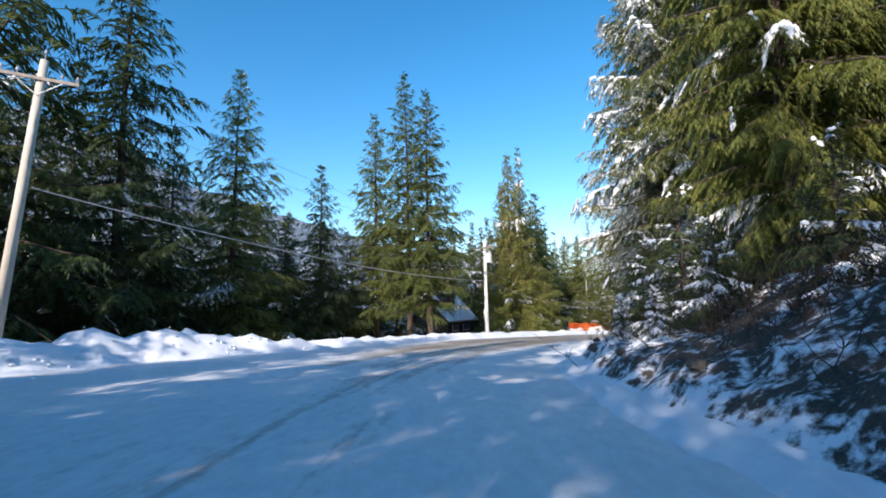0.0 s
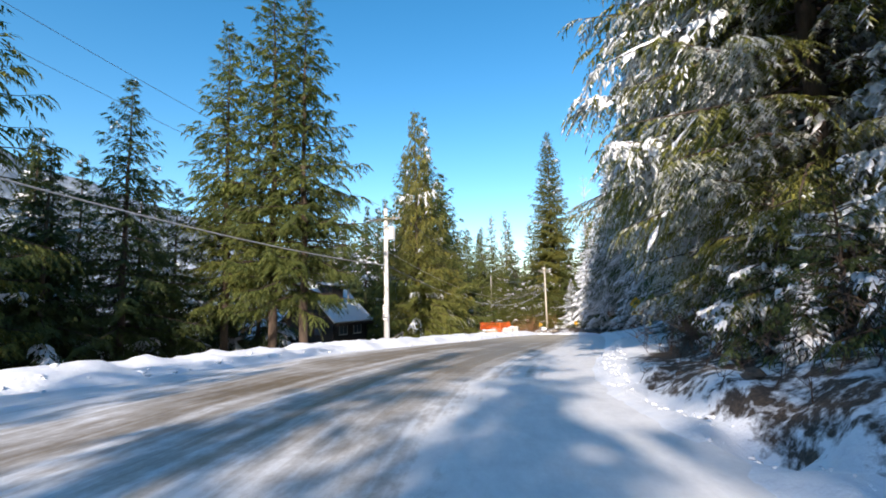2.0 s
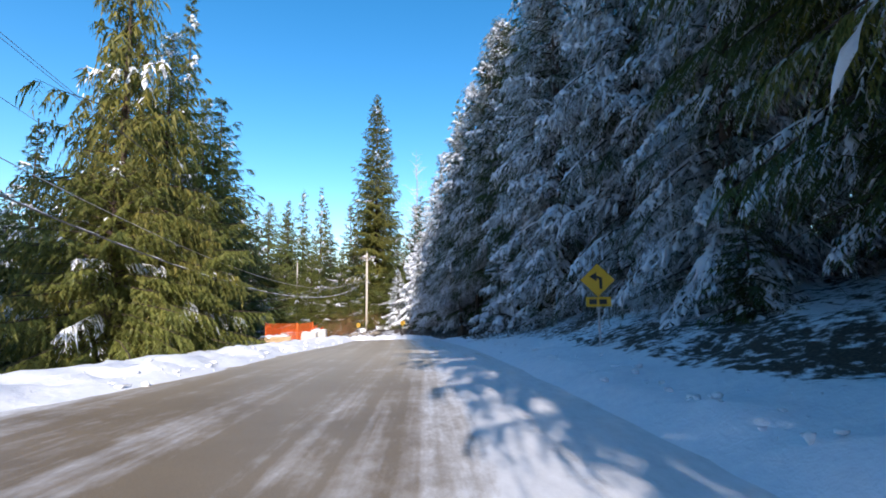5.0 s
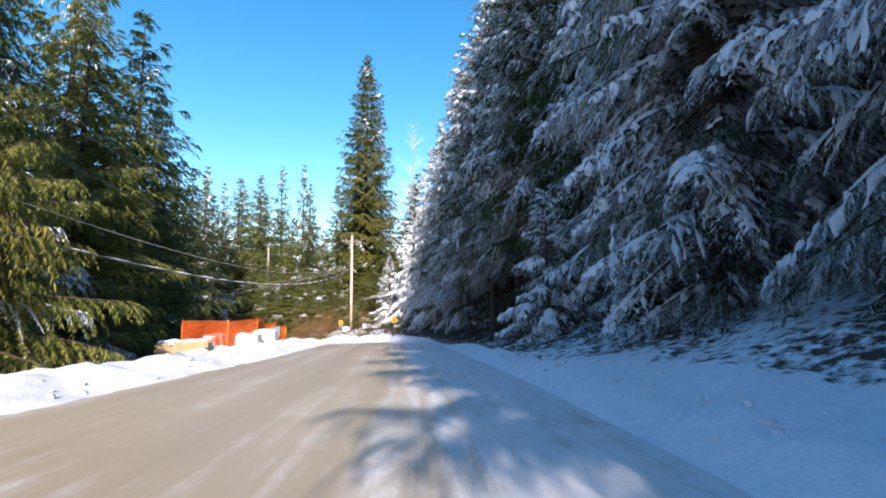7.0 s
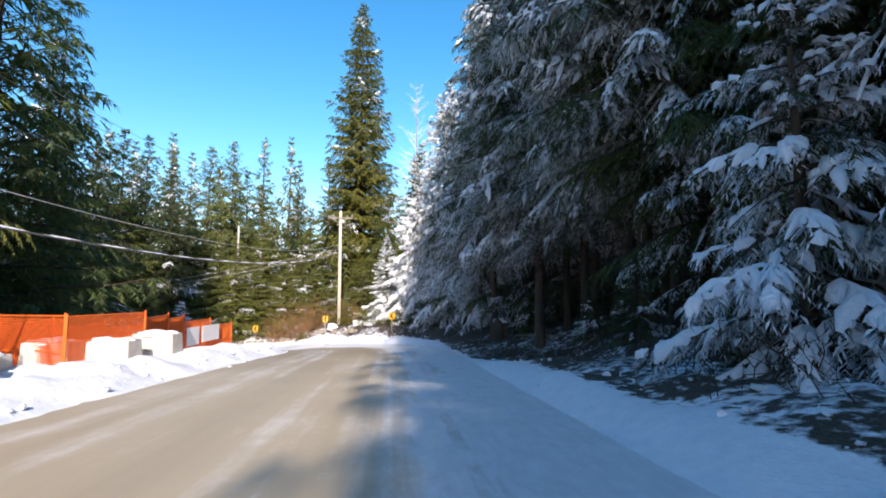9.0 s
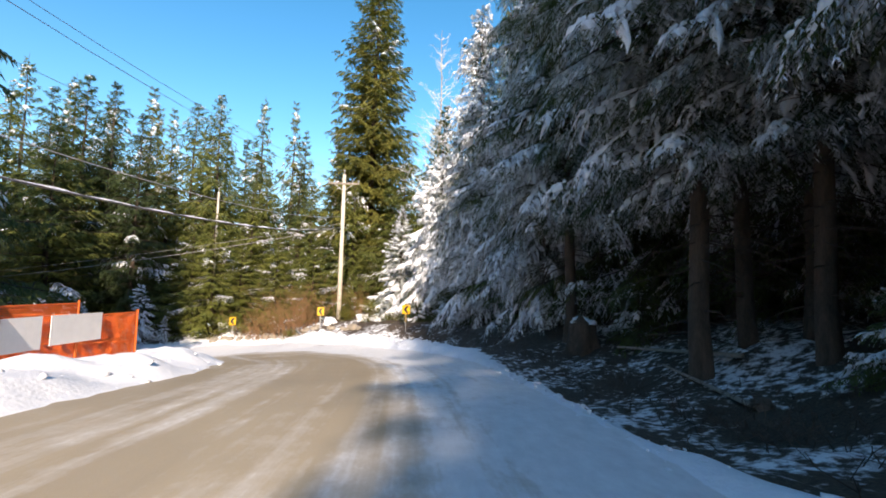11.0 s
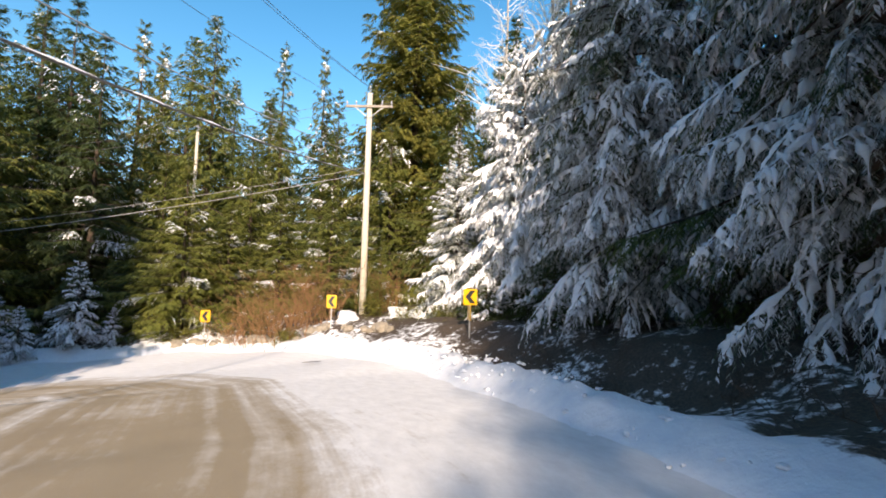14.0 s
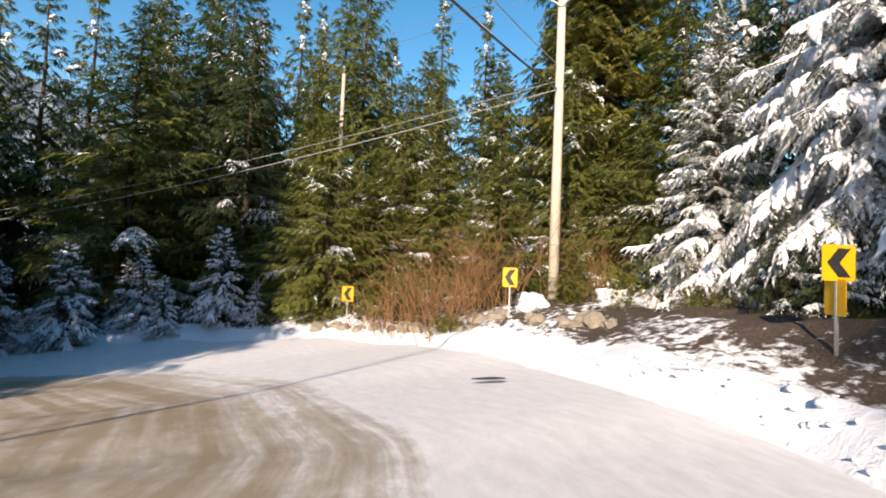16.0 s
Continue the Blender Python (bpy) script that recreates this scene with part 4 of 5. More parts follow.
# deeper woods on the right, and behind the start
for s in np.arange(-6, 94, 5.2):
    for o, name in ((13.0, "mid_snow" if 15 < s < 62 else "mid_b" if s > 60 else "far_a"), (18.5, "far_snow" if s < 62 else "far_a")) + (((25.0, "far_a"),) if s < 16 or s > 64 else ()):
        x, y = on_road(float(s) + rng.uniform(-1.6, 1.6), -(o + rng.uniform(-1.6, 1.6)))
        if math.hypot(x - 47.8, y - 106) > 6 and math.hypot(x - 44, y - 89) > 6.5:
            plant(name, x, y, None, rng.uniform(0, 6), rng.uniform(0.9, 1.2), group="deeper woods")
# Unseen trees behind the start, added to shade the road and banks.
for x, y, size in ((-9, -8, 1.0), (-13, -9, 1.05), (-6.6, -12, 1.1), (-4.6, -16, 1.1), (-17, -5, 1.0), (-20, -9, 1.0), (-9.5, -15, 1.0), (-5, -21, 0.95), (-13, -17, 1.0), (-16, -21, 1.0), (-21, -15, 1.1), (-10, -25, 1.1), (-4, -28, 1.1),
                   (-14, 2.5, 0.7), (-18.5, 4, 0.8), (-25, 1, 1.0), (-29, -8, 1.1), (-15, -30, 1.1), (-22, -26, 1.1), (-31, 3, 1.1), (-8, -36, 1.1), (8, -10, 0.9), (9, -19, 1.0), (9, -30, 1.0), (-11.2, -4.4, 0.8), (-14.6, -3.2, 0.8), (-8.2, -5.6, 0.75)):
    plant("far_a", x, y, None, rng.uniform(0, 6), size, group="woods behind the start")
for name, s, o, turn in (("near_dark", 79.5, 15.0, 0.9), ("far_a", 82.5, 17.0, 2.0), ("far_a", 77.5, 18.5, 3.1), ("far_a", 86.0, 17.5, 4.0), ("far_a", 80.5, 22.5, 5.2),
                         ("far_a", 84.5, 24.0, 0.4), ("far_a", 76.0, 22.0, 1.6), ("far_a", 88.5, 21.0, 2.7), ("near_dark", 75.5, 14.5, 3.8)):
    x, y = on_road(s, -o)
    plant(name, x, y, None, turn, 1.1, group="deeper woods")
# ---- things ----
def part(name, bm, mat, parent, label="", shade=False):
    me = bpy.data.meshes.new(name)
    bm.to_mesh(me)
    bm.free()
    if shade:
        for p in me.polygons:
            p.use_smooth = True
    me.materials.append(mat)
    ob = new(name, me)
    ob.parent = parent
    return tagged(ob, label)


def box(sx, sy, sz, at=(0, 0, 0), turn=None, bevel=0.0, bm=None):
    bm = bm or bmesh.new()
    m = Matrix.Translation(at) @ (turn or Matrix()) @ Matrix.Diagonal((sx, sy, sz, 1))
    made = bmesh.ops.create_cube(bm, size=1, matrix=m)
    if bevel:
        edges = list({e for v in made["verts"] for e in v.link_edges})
        bmesh.ops.bevel(bm, geom=edges, offset=bevel, segments=2, affect="EDGES", profile=0.6)
    return bm


def rod(a, b, r1, r2=None, sides=10, bm=None):
    bm = bm or bmesh.new()
    a, b = Vector(a), Vector(b)
    d = b - a
    m = Matrix.Translation((a + b) / 2) @ d.to_track_quat("Z", "Y").to_matrix().to_4x4()
    bmesh.ops.create_cone(bm, cap_ends=True, segments=sides, radius1=r1, radius2=r1 if r2 is None else r2, depth=d.length, matrix=m)
    return bm


def plate(outline, depth, m):
    """A flat plate with the outline (x, z), thick along y, at m."""
    bm = bmesh.new()
    f = bm.faces.new([bm.verts.new((x, 0, z)) for x, z in outline])
    out = bmesh.ops.extrude_face_region(bm, geom=[f])
    bmesh.ops.translate(bm, verts=[g for g in out["geom"] if isinstance(g, bmesh.types.BMVert)], vec=(0, depth, 0))
    bmesh.ops.recalc_face_normals(bm, faces=bm.faces[:])
    bm.transform(m)
    return bm


def utility_pole(x, y, base, top, arm_turn, arm=2.4, label="", transformer=False, plates=False, braces=True, wood=None):
    p = tagged(new("utility_pole"), label, "utility pole", "poles along the road")
    p.matrix_world = pose(x, y, base)
    h = top - base
    part("shaft", rod((0, 0, -0.4), (0, 0, h), 0.19 if arm else 0.11, 0.13 if arm else 0.08, 14), wood or POLE_WOOD, p, "", True)
    r = Matrix.Rotation(radians(arm_turn), 4, "Z")
    ax = r @ Vector((1, 0, 0))
    fw = r @ Vector((0, 1, 0))
    z = h - 0.75
    if arm:
        part("crossarm", box(arm, 0.1, 0.12, fw * -0.16 + Vector((0, 0, z)), r, 0.012), GREY_WOOD, p)
        if braces:
            for s in (-1, 1):
                part("brace", rod(ax * (s * arm * 0.3) + fw * -0.19 + Vector((0, 0, z - 0.06)), fw * -0.16 + Vector((0, 0, z - 0.62)), 0.02, None, 6), STEEL, p)
        for s in (-0.94, -0.55, 0.55, 0.94):
            c = ax * (s * arm / 2) + fw * -0.16 + Vector((0, 0, z + 0.06))
            ins = rod(c, c + Vector((0, 0, 0.1)), 0.02, None, 6)
            rod(c + Vector((0, 0, 0.1)), c + Vector((0, 0, 0.17)), 0.055, 0.045, 10, ins)
            rod(c + Vector((0, 0, 0.17)), c + Vector((0, 0, 0.23)), 0.035, 0.03, 10, ins)
            part("insulator", ins, PORCELAIN, p)
    pin = rod((0, 0, h - 0.02), (0, 0, h + 0.28), 0.02, None, 6)
    rod((0, 0, h + 0.28), (0, 0, h + 0.4), 0.06, 0.045, 10, pin)
    part("pole_top_pin", pin, PORCELAIN, p)
    for zz in (h * 0.55, h * 0.57, h - 2.4):
        part("clamp", rod((0, 0, zz), (0, 0, zz + 0.06), 0.165 - 0.05 * zz / h + 0.012, None, 12), STEEL, p)
    if transformer:
        c = ax * 0.42 + Vector((0, 0, h - 1.75))
        can = rod(c + Vector((0, 0, -0.42)), c + Vector((0, 0, 0.4)), 0.27, None, 20)
        rod(c + Vector((0, 0, 0.4)), c + Vector((0, 0, 0.46)), 0.285, 0.2, 20, can)
        t = part("transformer", can, CAN, p, "pale grey transformer can", False)
        for s in (-0.1, 0.12):
            b0 = c + ax * s + Vector((0, 0, 0.45))
            part("bushing", rod(b0, b0 + Vector((0, 0, 0.26)), 0.045, 0.025, 8), PORCELAIN, t)
        part("bracket", box(0.3, 0.12, 0.08, ax * 0.2 + Vector((0, 0, h - 1.6)), r), STEEL, p)
        part("drop_lead", rod(c + ax * 0.25 + Vector((0, 0, 0.3)), c + ax * 0.2 + Vector((0, 0, -1.3)), 0.012, None, 5), CABLE, p)
    if plates:
        for zz, hh in ((2.5, 0.42), (1.95, 0.5)):
            part("notice_plate", box(0.34, 0.03, hh, fw * -0.185 + Vector((0, 0, zz)), r), PAPER, p, "white notice with unreadable dark bars")
            for k in range(2):
                part("notice_bar", box(0.26, 0.006, 0.05, fw * -0.204 + Vector((0, 0, zz + 0.1 - 0.18 * k)), r), BLACK, p)
    return p


ARM_BC = math.degrees(math.atan2(94.7 - 44.6, 39.3 - 4.0)) - 90
utility_pole(4.0, 44.6, -2.0, 7.3, ARM_BC, 2.4, "brightly sunlit utility pole with crossarm and transformer", True, True, wood=PALE_POLE)
utility_pole(39.25, 94.7, -5.9, 7.0, -28, 2.45, "tall weathered wooden utility pole with braced crossarm")
leaning = utility_pole(-15.3, 16.0, -0.3, 10.4, 20, 2.4, "leaning wooden utility pole with crossarm by the snow pile")
leaning.matrix_world = pose(-15.3, 16.0, -0.3, 0, 5.3, 0)
utility_pole(31.2, 102.6, -7.0, 5.8, 0, 0, "thin bare wooden pole among the trees", False, False, False)


def cable(name, a, b, sag, r, mat, label, snowed=False):
    """A hanging line between two fixings."""
    u = np.linspace(0, 1, 33)
    a, b = np.array(a, float), np.array(b, float)
    pts = a + (b - a) * u[:, None]
    pts[:, 2] -= 4 * sag * u * (1 - u)
    v, f = tube(pts, np.full(33, r), 6)
    ob = tagged(mesh_object(name, v, f, mat, None, True), label, "cable", "overhead lines")
    if snowed:
        rng_ = np.random.default_rng(6)
        fine_u = np.linspace(0, 1, 160)
        line = np.stack([np.interp(fine_u, u, pts[:, c]) for c in range(3)], 1)[None].copy()
        line[..., 2] += r * 0.75
        side_ = unit(np.cross(b - a, (0, 0, 1.0)))[None]
        v, f = fingers(line, side_, np.array([r * 1.1]), np.array([r * 0.9]), rng_)
        tagged(mesh_object("snow_ridge", v, f, SNOW, ob, True), "thin ridge of snow along the cable")
    return ob


def arm_point(x, y, top, turn, s):
    r = radians(turn)
    return (x + math.cos(r) * s * 1.2, y + math.sin(r) * s * 1.2, top - 0.46)


for s in (-0.94, 0.94):
    cable("power_line", arm_point(-14.3, 15.9, 10.4, 20, s), arm_point(4.0, 44.6, 7.3, ARM_BC, s), 0.7, 0.008, CONDUCTOR, "bare power line strung between the poles")
    cable("power_line", arm_point(4.0, 44.6, 7.3, ARM_BC, s), arm_point(39.25, 94.7, 7.0, -28, s), 3.5, 0.008, CONDUCTOR, "bare power line strung between the poles")
    cable("power_line", arm_point(39.25, 94.7, 7.0, -28, s), (-5 + s, 112, -1.5), 1.0, 0.008, CONDUCTOR, "bare power line running on down the road")
cable("power_line", (4.0, 44.6, 7.6), (39.25, 94.7, 7.3), 3.3, 0.008, CONDUCTOR, "bare power line strung between the poles")
cable("telephone_cable", (-14.3, 15.9, 5.6), (3.9, 44.5, 3.4), 0.7, 0.028, CABLE, "thick sunlit telephone cable between the poles")
cable("telephone_cable", (4.05, 44.7, 3.4), (39.1, 94.6, 2.75), 2.85, 0.03, CONDUCTOR, "thick dark telephone cable with a ridge of snow", True)
cable("telephone_cable", (4.05, 44.7, 4.4), (39.1, 94.6, 3.6), 2.9, 0.014, CABLE, "thin sunlit service cable between the poles")
cable("telephone_cable", (39.2, 94.8, 2.8), (-5, 112, -4.2), 1.2, 0.015, CABLE, "sunlit telephone cable running on down the road")
cable("telephone_cable", (39.2, 94.8, 3.1), (-5, 112, -3.8), 1.1, 0.01, CABLE, "sunlit telephone cable running on down the road")


def facing(x, y, z, tx, ty):
    """Pose of a sign at (x, y, z) whose face (-y) looks at (tx, ty)."""
    return pose(x, y, z, 0, 0, math.degrees(math.atan2(ty - y, tx - x)) + 90)


def chevron_sign(x, y, centre, w, h, tx, ty, label, second=False):
    g = land(x, y)
    s = tagged(new("chevron_sign"), label, "road sign", "curve chevrons")
    s.matrix_world = facing(x, y, centre, tx, ty)
    part("post", box(0.05, 0.04, centre - g + 0.3 + h * 0.5, (0, 0.035, (g - 0.3 - centre + h * 0.5) / 2), None, 0.006), STEEL, s)
    r = 0.03
    face = part("sign_plate", plate([(-w / 2 + r, -h / 2), (w / 2 - r, -h / 2), (w / 2, -h / 2 + r), (w / 2, h / 2 - r), (w / 2 - r, h / 2), (-w / 2 + r, h / 2), (-w / 2, h / 2 - r), (-w / 2, -h / 2 + r)], 0.006, Matrix()), YELLOW, s, "yellow plate")
    a, b, k = w * 0.36, h * 0.40, w * 0.34
    part("chevron", plate([(-a, 0), (-a + k * 1.0, b), (a, b), (a - k * 1.0, 0), (a, -b), (-a + k * 1.0, -b)], 0.004, Matrix.Translation((0, -0.005, 0))), BLACK, face, "black chevron pointing to the curve")
    if second:
        t = Matrix.Translation((0.0, 0.06, -h * 0.95)) @ Matrix.Rotation(radians(78), 4, "Z")
        back = part("sign_plate", plate([(-w / 2, -h / 2), (w / 2, -h / 2), (w / 2, h / 2), (-w / 2, h / 2)], 0.006, t), YELLOW, s, "second yellow plate turned to the other lane")
        part("chevron", plate([(-a, 0), (-a + k, b), (a, b), (a - k, 0), (a, -b), (-a + k, -b)], 0.004, t @ Matrix.Translation((0, -0.005, 0))), BLACK, back)
    return s


chevron_sign(32.2, 98.3, -4.72, 0.45, 0.6, 33.0, 80.0, "small yellow chevron sign on a thin post")
chevron_sign(37.4, 93.5, -3.75, 0.45, 0.6, 32.0, 74.0, "sunlit yellow chevron sign on a thin post")
chevron_sign(40.3, 85.7, -3.23, 0.52, 0.55, 37.0, 55.0, "large shaded yellow chevron sign on a steel post", True)


def curve_sign(x, y, centre, tx, ty):
    g = land(x, y)
    s = tagged(new("warning_sign"), "yellow diamond curve warning sign with speed tab", "road sign")
    s.matrix_world = facing(x, y, centre, tx, ty)
    part("post", box(0.05, 0.04, centre - g + 0.6, (0, 0.035, (g - centre) / 2), None, 0.006), STEEL, s)
    d = 0.42
    face = part("diamond_plate", plate([(0, -d), (d, 0), (0, d), (-d, 0)], 0.006, Matrix()), YELLOW, s, "yellow diamond plate")
    part("arrow", plate([(0.04, -0.22), (0.11, -0.22), (0.11, 0.06), (-0.02, 0.12), (-0.02, 0.2), (-0.2, 0.09), (-0.02, -0.03), (-0.02, 0.05), (0.04, 0.02)], 0.004, Matrix.Translation((0, -0.005, 0))), BLACK, face, "black bent arrow")
    tab = part("speed_tab", plate([(-0.3, -0.66), (0.3, -0.66), (0.3, -0.42), (-0.3, -0.42)], 0.006, Matrix.Translation((0, -0.002, 0))), YELLOW, s, "yellow tab with dark bars")
    for k in (-0.14, 0.1):
        part("tab_bar", plate([(k - 0.08, -0.6), (k + 0.1, -0.6), (k + 0.1, -0.48), (k - 0.08, -0.48)], 0.004, Matrix.Translation((0, -0.007, 0))), BLACK, tab)
    return s


curve_sign(18.2, 37.6, 0.42, 7.0, 27.0)


# the fenced pit: orange hoarding, blocks, lumber
def fence_panel(a, b, top, low, label):
    a, b = Vector(a), Vector(b)
    d = b - a
    L = d.length
    f = tagged(new("fence_panel"), label, "fence", "orange site fence")
    f.matrix_world = Matrix.Translation((a.x, a.y, low)) @ Matrix.Rotation(math.atan2(d.y, d.x), 4, "Z")
    h = top - low
    for x in (0.03, L - 0.03):
        part("fence_post", rod((x, 0, -0.25), (x, 0, h + 0.08), 0.03, None, 8), ORANGE, f)
    for z in (0.12, h * 0.5, h):
        part("rail", rod((0.03, 0, z), (L - 0.03, 0, z), 0.018, None, 6), ORANGE, f)
    bars = Soup()
    n = int(L / 0.055)
    for k in range(1, n):
        x = L * k / n
        bars.add(*tube(np.array([(x, 0, 0.12), (x, 0, h)]), (0.006, 0.006), 4))
    bars.make("wire_infill", ORANGE, f)
    net = Soup()
    for k in range(int(h * 0.95 / 0.05)):
        z = 0.1 + k * 0.05
        net.add(*tube(np.array([(0.04, 0.02, z), (L / 2, 0.05, z - 0.015), (L - 0.04, 0.02, z)]), (0.013, 0.013, 0.013), 4))
    net.make("safety_netting", NETTING, f, False, "orange plastic safety netting")
    return f


FRONT = [(18.02, 68.44, -1.9), (19.86, 66.43, -1.72), (21.75, 68.27, -1.95), (22.6, 70.9, -2.1), (23.4, 73.6, -2.3), (24.75, 75.6, -2.65), (26.1, 77.6, -3.0)]
for p, q in zip(FRONT[:-1], FRONT[1:]):
    fence_panel(p, q, (p[2] + q[2]) / 2, min(land(p[0], p[1]), land(q[0], q[1])) + 0.04, "orange site fence panel with safety netting")
BACK = [(18.02, 68.44, -1.95), (19.2, 71.6, -2.3), (20.6, 75.0, -2.6), (22.6, 78.0, -2.8), (26.1, 77.6, -3.0)]
for p, q in zip(BACK[:-1], BACK[1:]):
    fence_panel(p, q, (p[2] + q[2]) / 2, min(land(p[0], p[1]), land(q[0], q[1])) + 0.04, "orange site fence panel behind the blocks")


def block(x, y, turn, label="snow-dusted pale concrete barrier block"):
    z = land(x, y)
    b = tagged(new("concrete_block"), label, "barrier", "concrete blocks")
    b.matrix_world = pose(x, y, z - 0.06, 0, 0, turn)
    bm = box(1.4, 0.75, 0.82, (0, 0, 0.41), None, 0.05)
    for v in bm.verts:
        if v.co.z > 0.6:
            v.co.x *= 0.94
            v.co.y *= 0.86
    part("block_body", bm, CONCRETE, b)
    part("lifting_loop", rod((-0.12, 0, 0.83), (0.12, 0, 0.83), 0.02, None, 6), STEEL, b)
    cap = Soup()
    r = np.random.default_rng(int(x * 10))
    q = np.column_stack([np.linspace(-0.66, 0.66, 7), np.zeros(7), np.full(7, 0.82)])[None]
    cap.add(*snow_pads(q, np.array([[0, 1.0, 0]]), np.array([0.3]), np.array([0.1]), r))
    cap.make("snow_cap", SNOW, b, True, "thin cap of snow")
    return b


for x, y, turn in ((18.3, 65.4, -38), (19.6, 67.3, -30), (20.9, 66.9, -33), (22.05, 67.9, -32)):
    block(x, y, turn)


def lumber_stack(x, y, turn):
    z = land(x, y)
    s = tagged(new("lumber_stack"), "stack of pale sawn planks under snow", "lumber")
    s.matrix_world = pose(x, y, z, 0, 0, turn)
    r = random.Random(3)
    for k in range(3):
        part("bearer", box(0.1, 1.1, 0.1, (-0.7 + 0.7 * k, 0, 0.05)), LUMBER, s)
    for lay in range(6):
        for j in range(5):
            part("plank", box(1.95 + r.uniform(-0.1, 0.1), 0.2, 0.075, (r.uniform(-0.06, 0.06), -0.45 + 0.225 * j, 0.14 + 0.085 * lay), None, 0.006), LUMBER, s)
    cap = Soup()
    q = np.column_stack([np.linspace(-0.97, 0.97, 8), np.zeros(8), np.full(8, 0.6)])[None]
    cap.add(*snow_pads(q, np.array([[0, 1.0, 0]]), np.array([0.52]), np.array([0.12]), np.random.default_rng(4)))
    cap.make("snow_cap", SNOW, s, True, "snow on the stack")


lumber_stack(17.7, 64.5, -15)


def notice(a, b, z, h):
    a, b = Vector(a), Vector(b)
    d = b - a
    n = tagged(new("notice_board"), "plain white notice board tied to the orange fence", "board", "site notices")
    n.matrix_world = Matrix.Translation((a.x, a.y, z)) @ Matrix.Rotation(math.atan2(d.y, d.x), 4, "Z")
    part("board", box(d.length, 0.02, h, (d.length / 2, -0.06, h / 2)), PAPER, n)
    part("tie", rod((0.1, -0.06, h), (0.1, 0.0, h + 0.05), 0.008, None, 5), CABLE, n)


notice((23.5, 73.7), (24.1, 74.6), -3.55, 0.8)
notice((24.25, 74.8), (25.2, 76.2), -3.5, 0.75)


# houses below the road
def house(x, y, turn, w, d, eave, ridge, floor, label, dormer=False):
    hs = tagged(new("house"), label, "house")
    hs.matrix_world = pose(x, y, 0, 0, 0, turn)
    t = 0.2
    for sx in (-1, 1):
        part("side_wall", box(t, d, eave - floor, (sx * (w / 2 - t / 2), 0, (eave + floor) / 2)), SIDING, hs)
    for sy in (-1, 1):
        g = plate([(-w / 2 + t, floor), (w / 2 - t, floor), (w / 2 - t, eave), (0, ridge - 0.1), (-w / 2 + t, eave)], t, Matrix.Translation((0, sy * (d / 2) - (t if sy > 0 else 0), 0)))
        part("gable_wall", g, SIDING, hs)
    run, over = w / 2 + 0.5, 0.5
    pitch = math.atan2(ridge - eave, w / 2)
    ln = run / math.cos(pitch)
    for s in (-1, 1):
        rot = Matrix.Rotation(s * pitch, 4, "Y")
        c = Vector((s * run / 2, 0, ridge - math.tan(pitch) * run / 2))
        part("roof", box(ln, d + 2 * over, 0.14, c, rot), TRIM_WOOD, hs)
        sn = box(ln + 0.04, d + 2 * over - 0.06, 0.2, c + Vector((0, 0, 0.17 / math.cos(pitch))), rot, 0.07)
        part("roof_snow", sn, SNOW, hs, "smooth snow covering the roof", False)
    part("fascia", box(0.04, d + 2 * over + 0.02, 0.2, (w / 2 + 0.52, 0, eave - math.tan(pitch) * 0.5 - 0.05)), TRIM_WOOD, hs)
    for k in range(2):
        yy = -d * 0.22 + k * d * 0.42
        wd = part("window", box(0.06, 1.3, 1.0, (w / 2 + 0.0, yy, eave - 1.0)), PAPER, hs, "white-framed window")
        part("pane", box(0.06, 0.54, 0.82, (w / 2 + 0.02, yy - 0.3, eave - 1.0)), GLASS, wd)
        part("pane", box(0.06, 0.54, 0.82, (w / 2 + 0.02, yy + 0.3, eave - 1.0)), GLASS, wd)
    wd = part("window", box(1.0, 0.06, 0.8, (w * 0.2, -d / 2 - 0.01, eave - 1.1)), TRIM_WOOD, hs, "dark-framed window")
    part("pane", box(0.84, 0.06, 0.64, (w * 0.2, -d / 2 - 0.03, eave - 1.1)), GLASS, wd)
    if dormer:
        dm = part("dormer", box(1.7, 1.7, 1.6, (w * 0.17, -d * 0.12, ridge - 0.25)), SIDING, hs, "dark dormer on the roof")
        part("dormer_roof", box(2.1, 2.1, 0.1, (w * 0.17, -d * 0.12, ridge + 0.6), Matrix.Rotation(radians(7), 4, "Y")), TRIM_WOOD, dm)
        part("dormer_snow", box(2.06, 2.06, 0.16, (w * 0.17, -d * 0.12, ridge + 0.73), Matrix.Rotation(radians(7), 4, "Y"), 0.06), SNOW, dm, "snow on the dormer")
    c = (w * 0.3, d * 0.22, ridge - 0.6)
    part("flue_pipe", rod((c[0], c[1], c[2] - 0.6), (c[0], c[1], c[2] + 0.9), 0.1, None, 12), STEEL, hs)
    return hs


house(-0.2, 61.7, 322, 5.8, 5.4, -0.6, 2.1, -5.0, "dark timber house with a snow-covered gable roof", True)
house(-7.6, 60.4, 322, 5.0, 5.2, -1.8, 1.1, -5.4, "low dark cabin with a snow-covered roof")


def handrail(x, y, turn, low, high, length, label):
    r = tagged(new("handrail"), label, "handrail", "stair rails")
    r.matrix_world = pose(x, y, land(x, y), 0, 0, turn)
    part("top_rail", rod((0, 0, high), (-length, 0, low), 0.05, None, 6), GREY_WOOD, r)
    part("newel", box(0.11, 0.11, high + 0.7, (0, 0, high / 2 - 0.3), None, 0.01), GREY_WOOD, r)
    part("newel", box(0.11, 0.11, high + 1.0, (-length * 0.9, 0, low - high / 2 - 0.1), None, 0.01), GREY_WOOD, r)


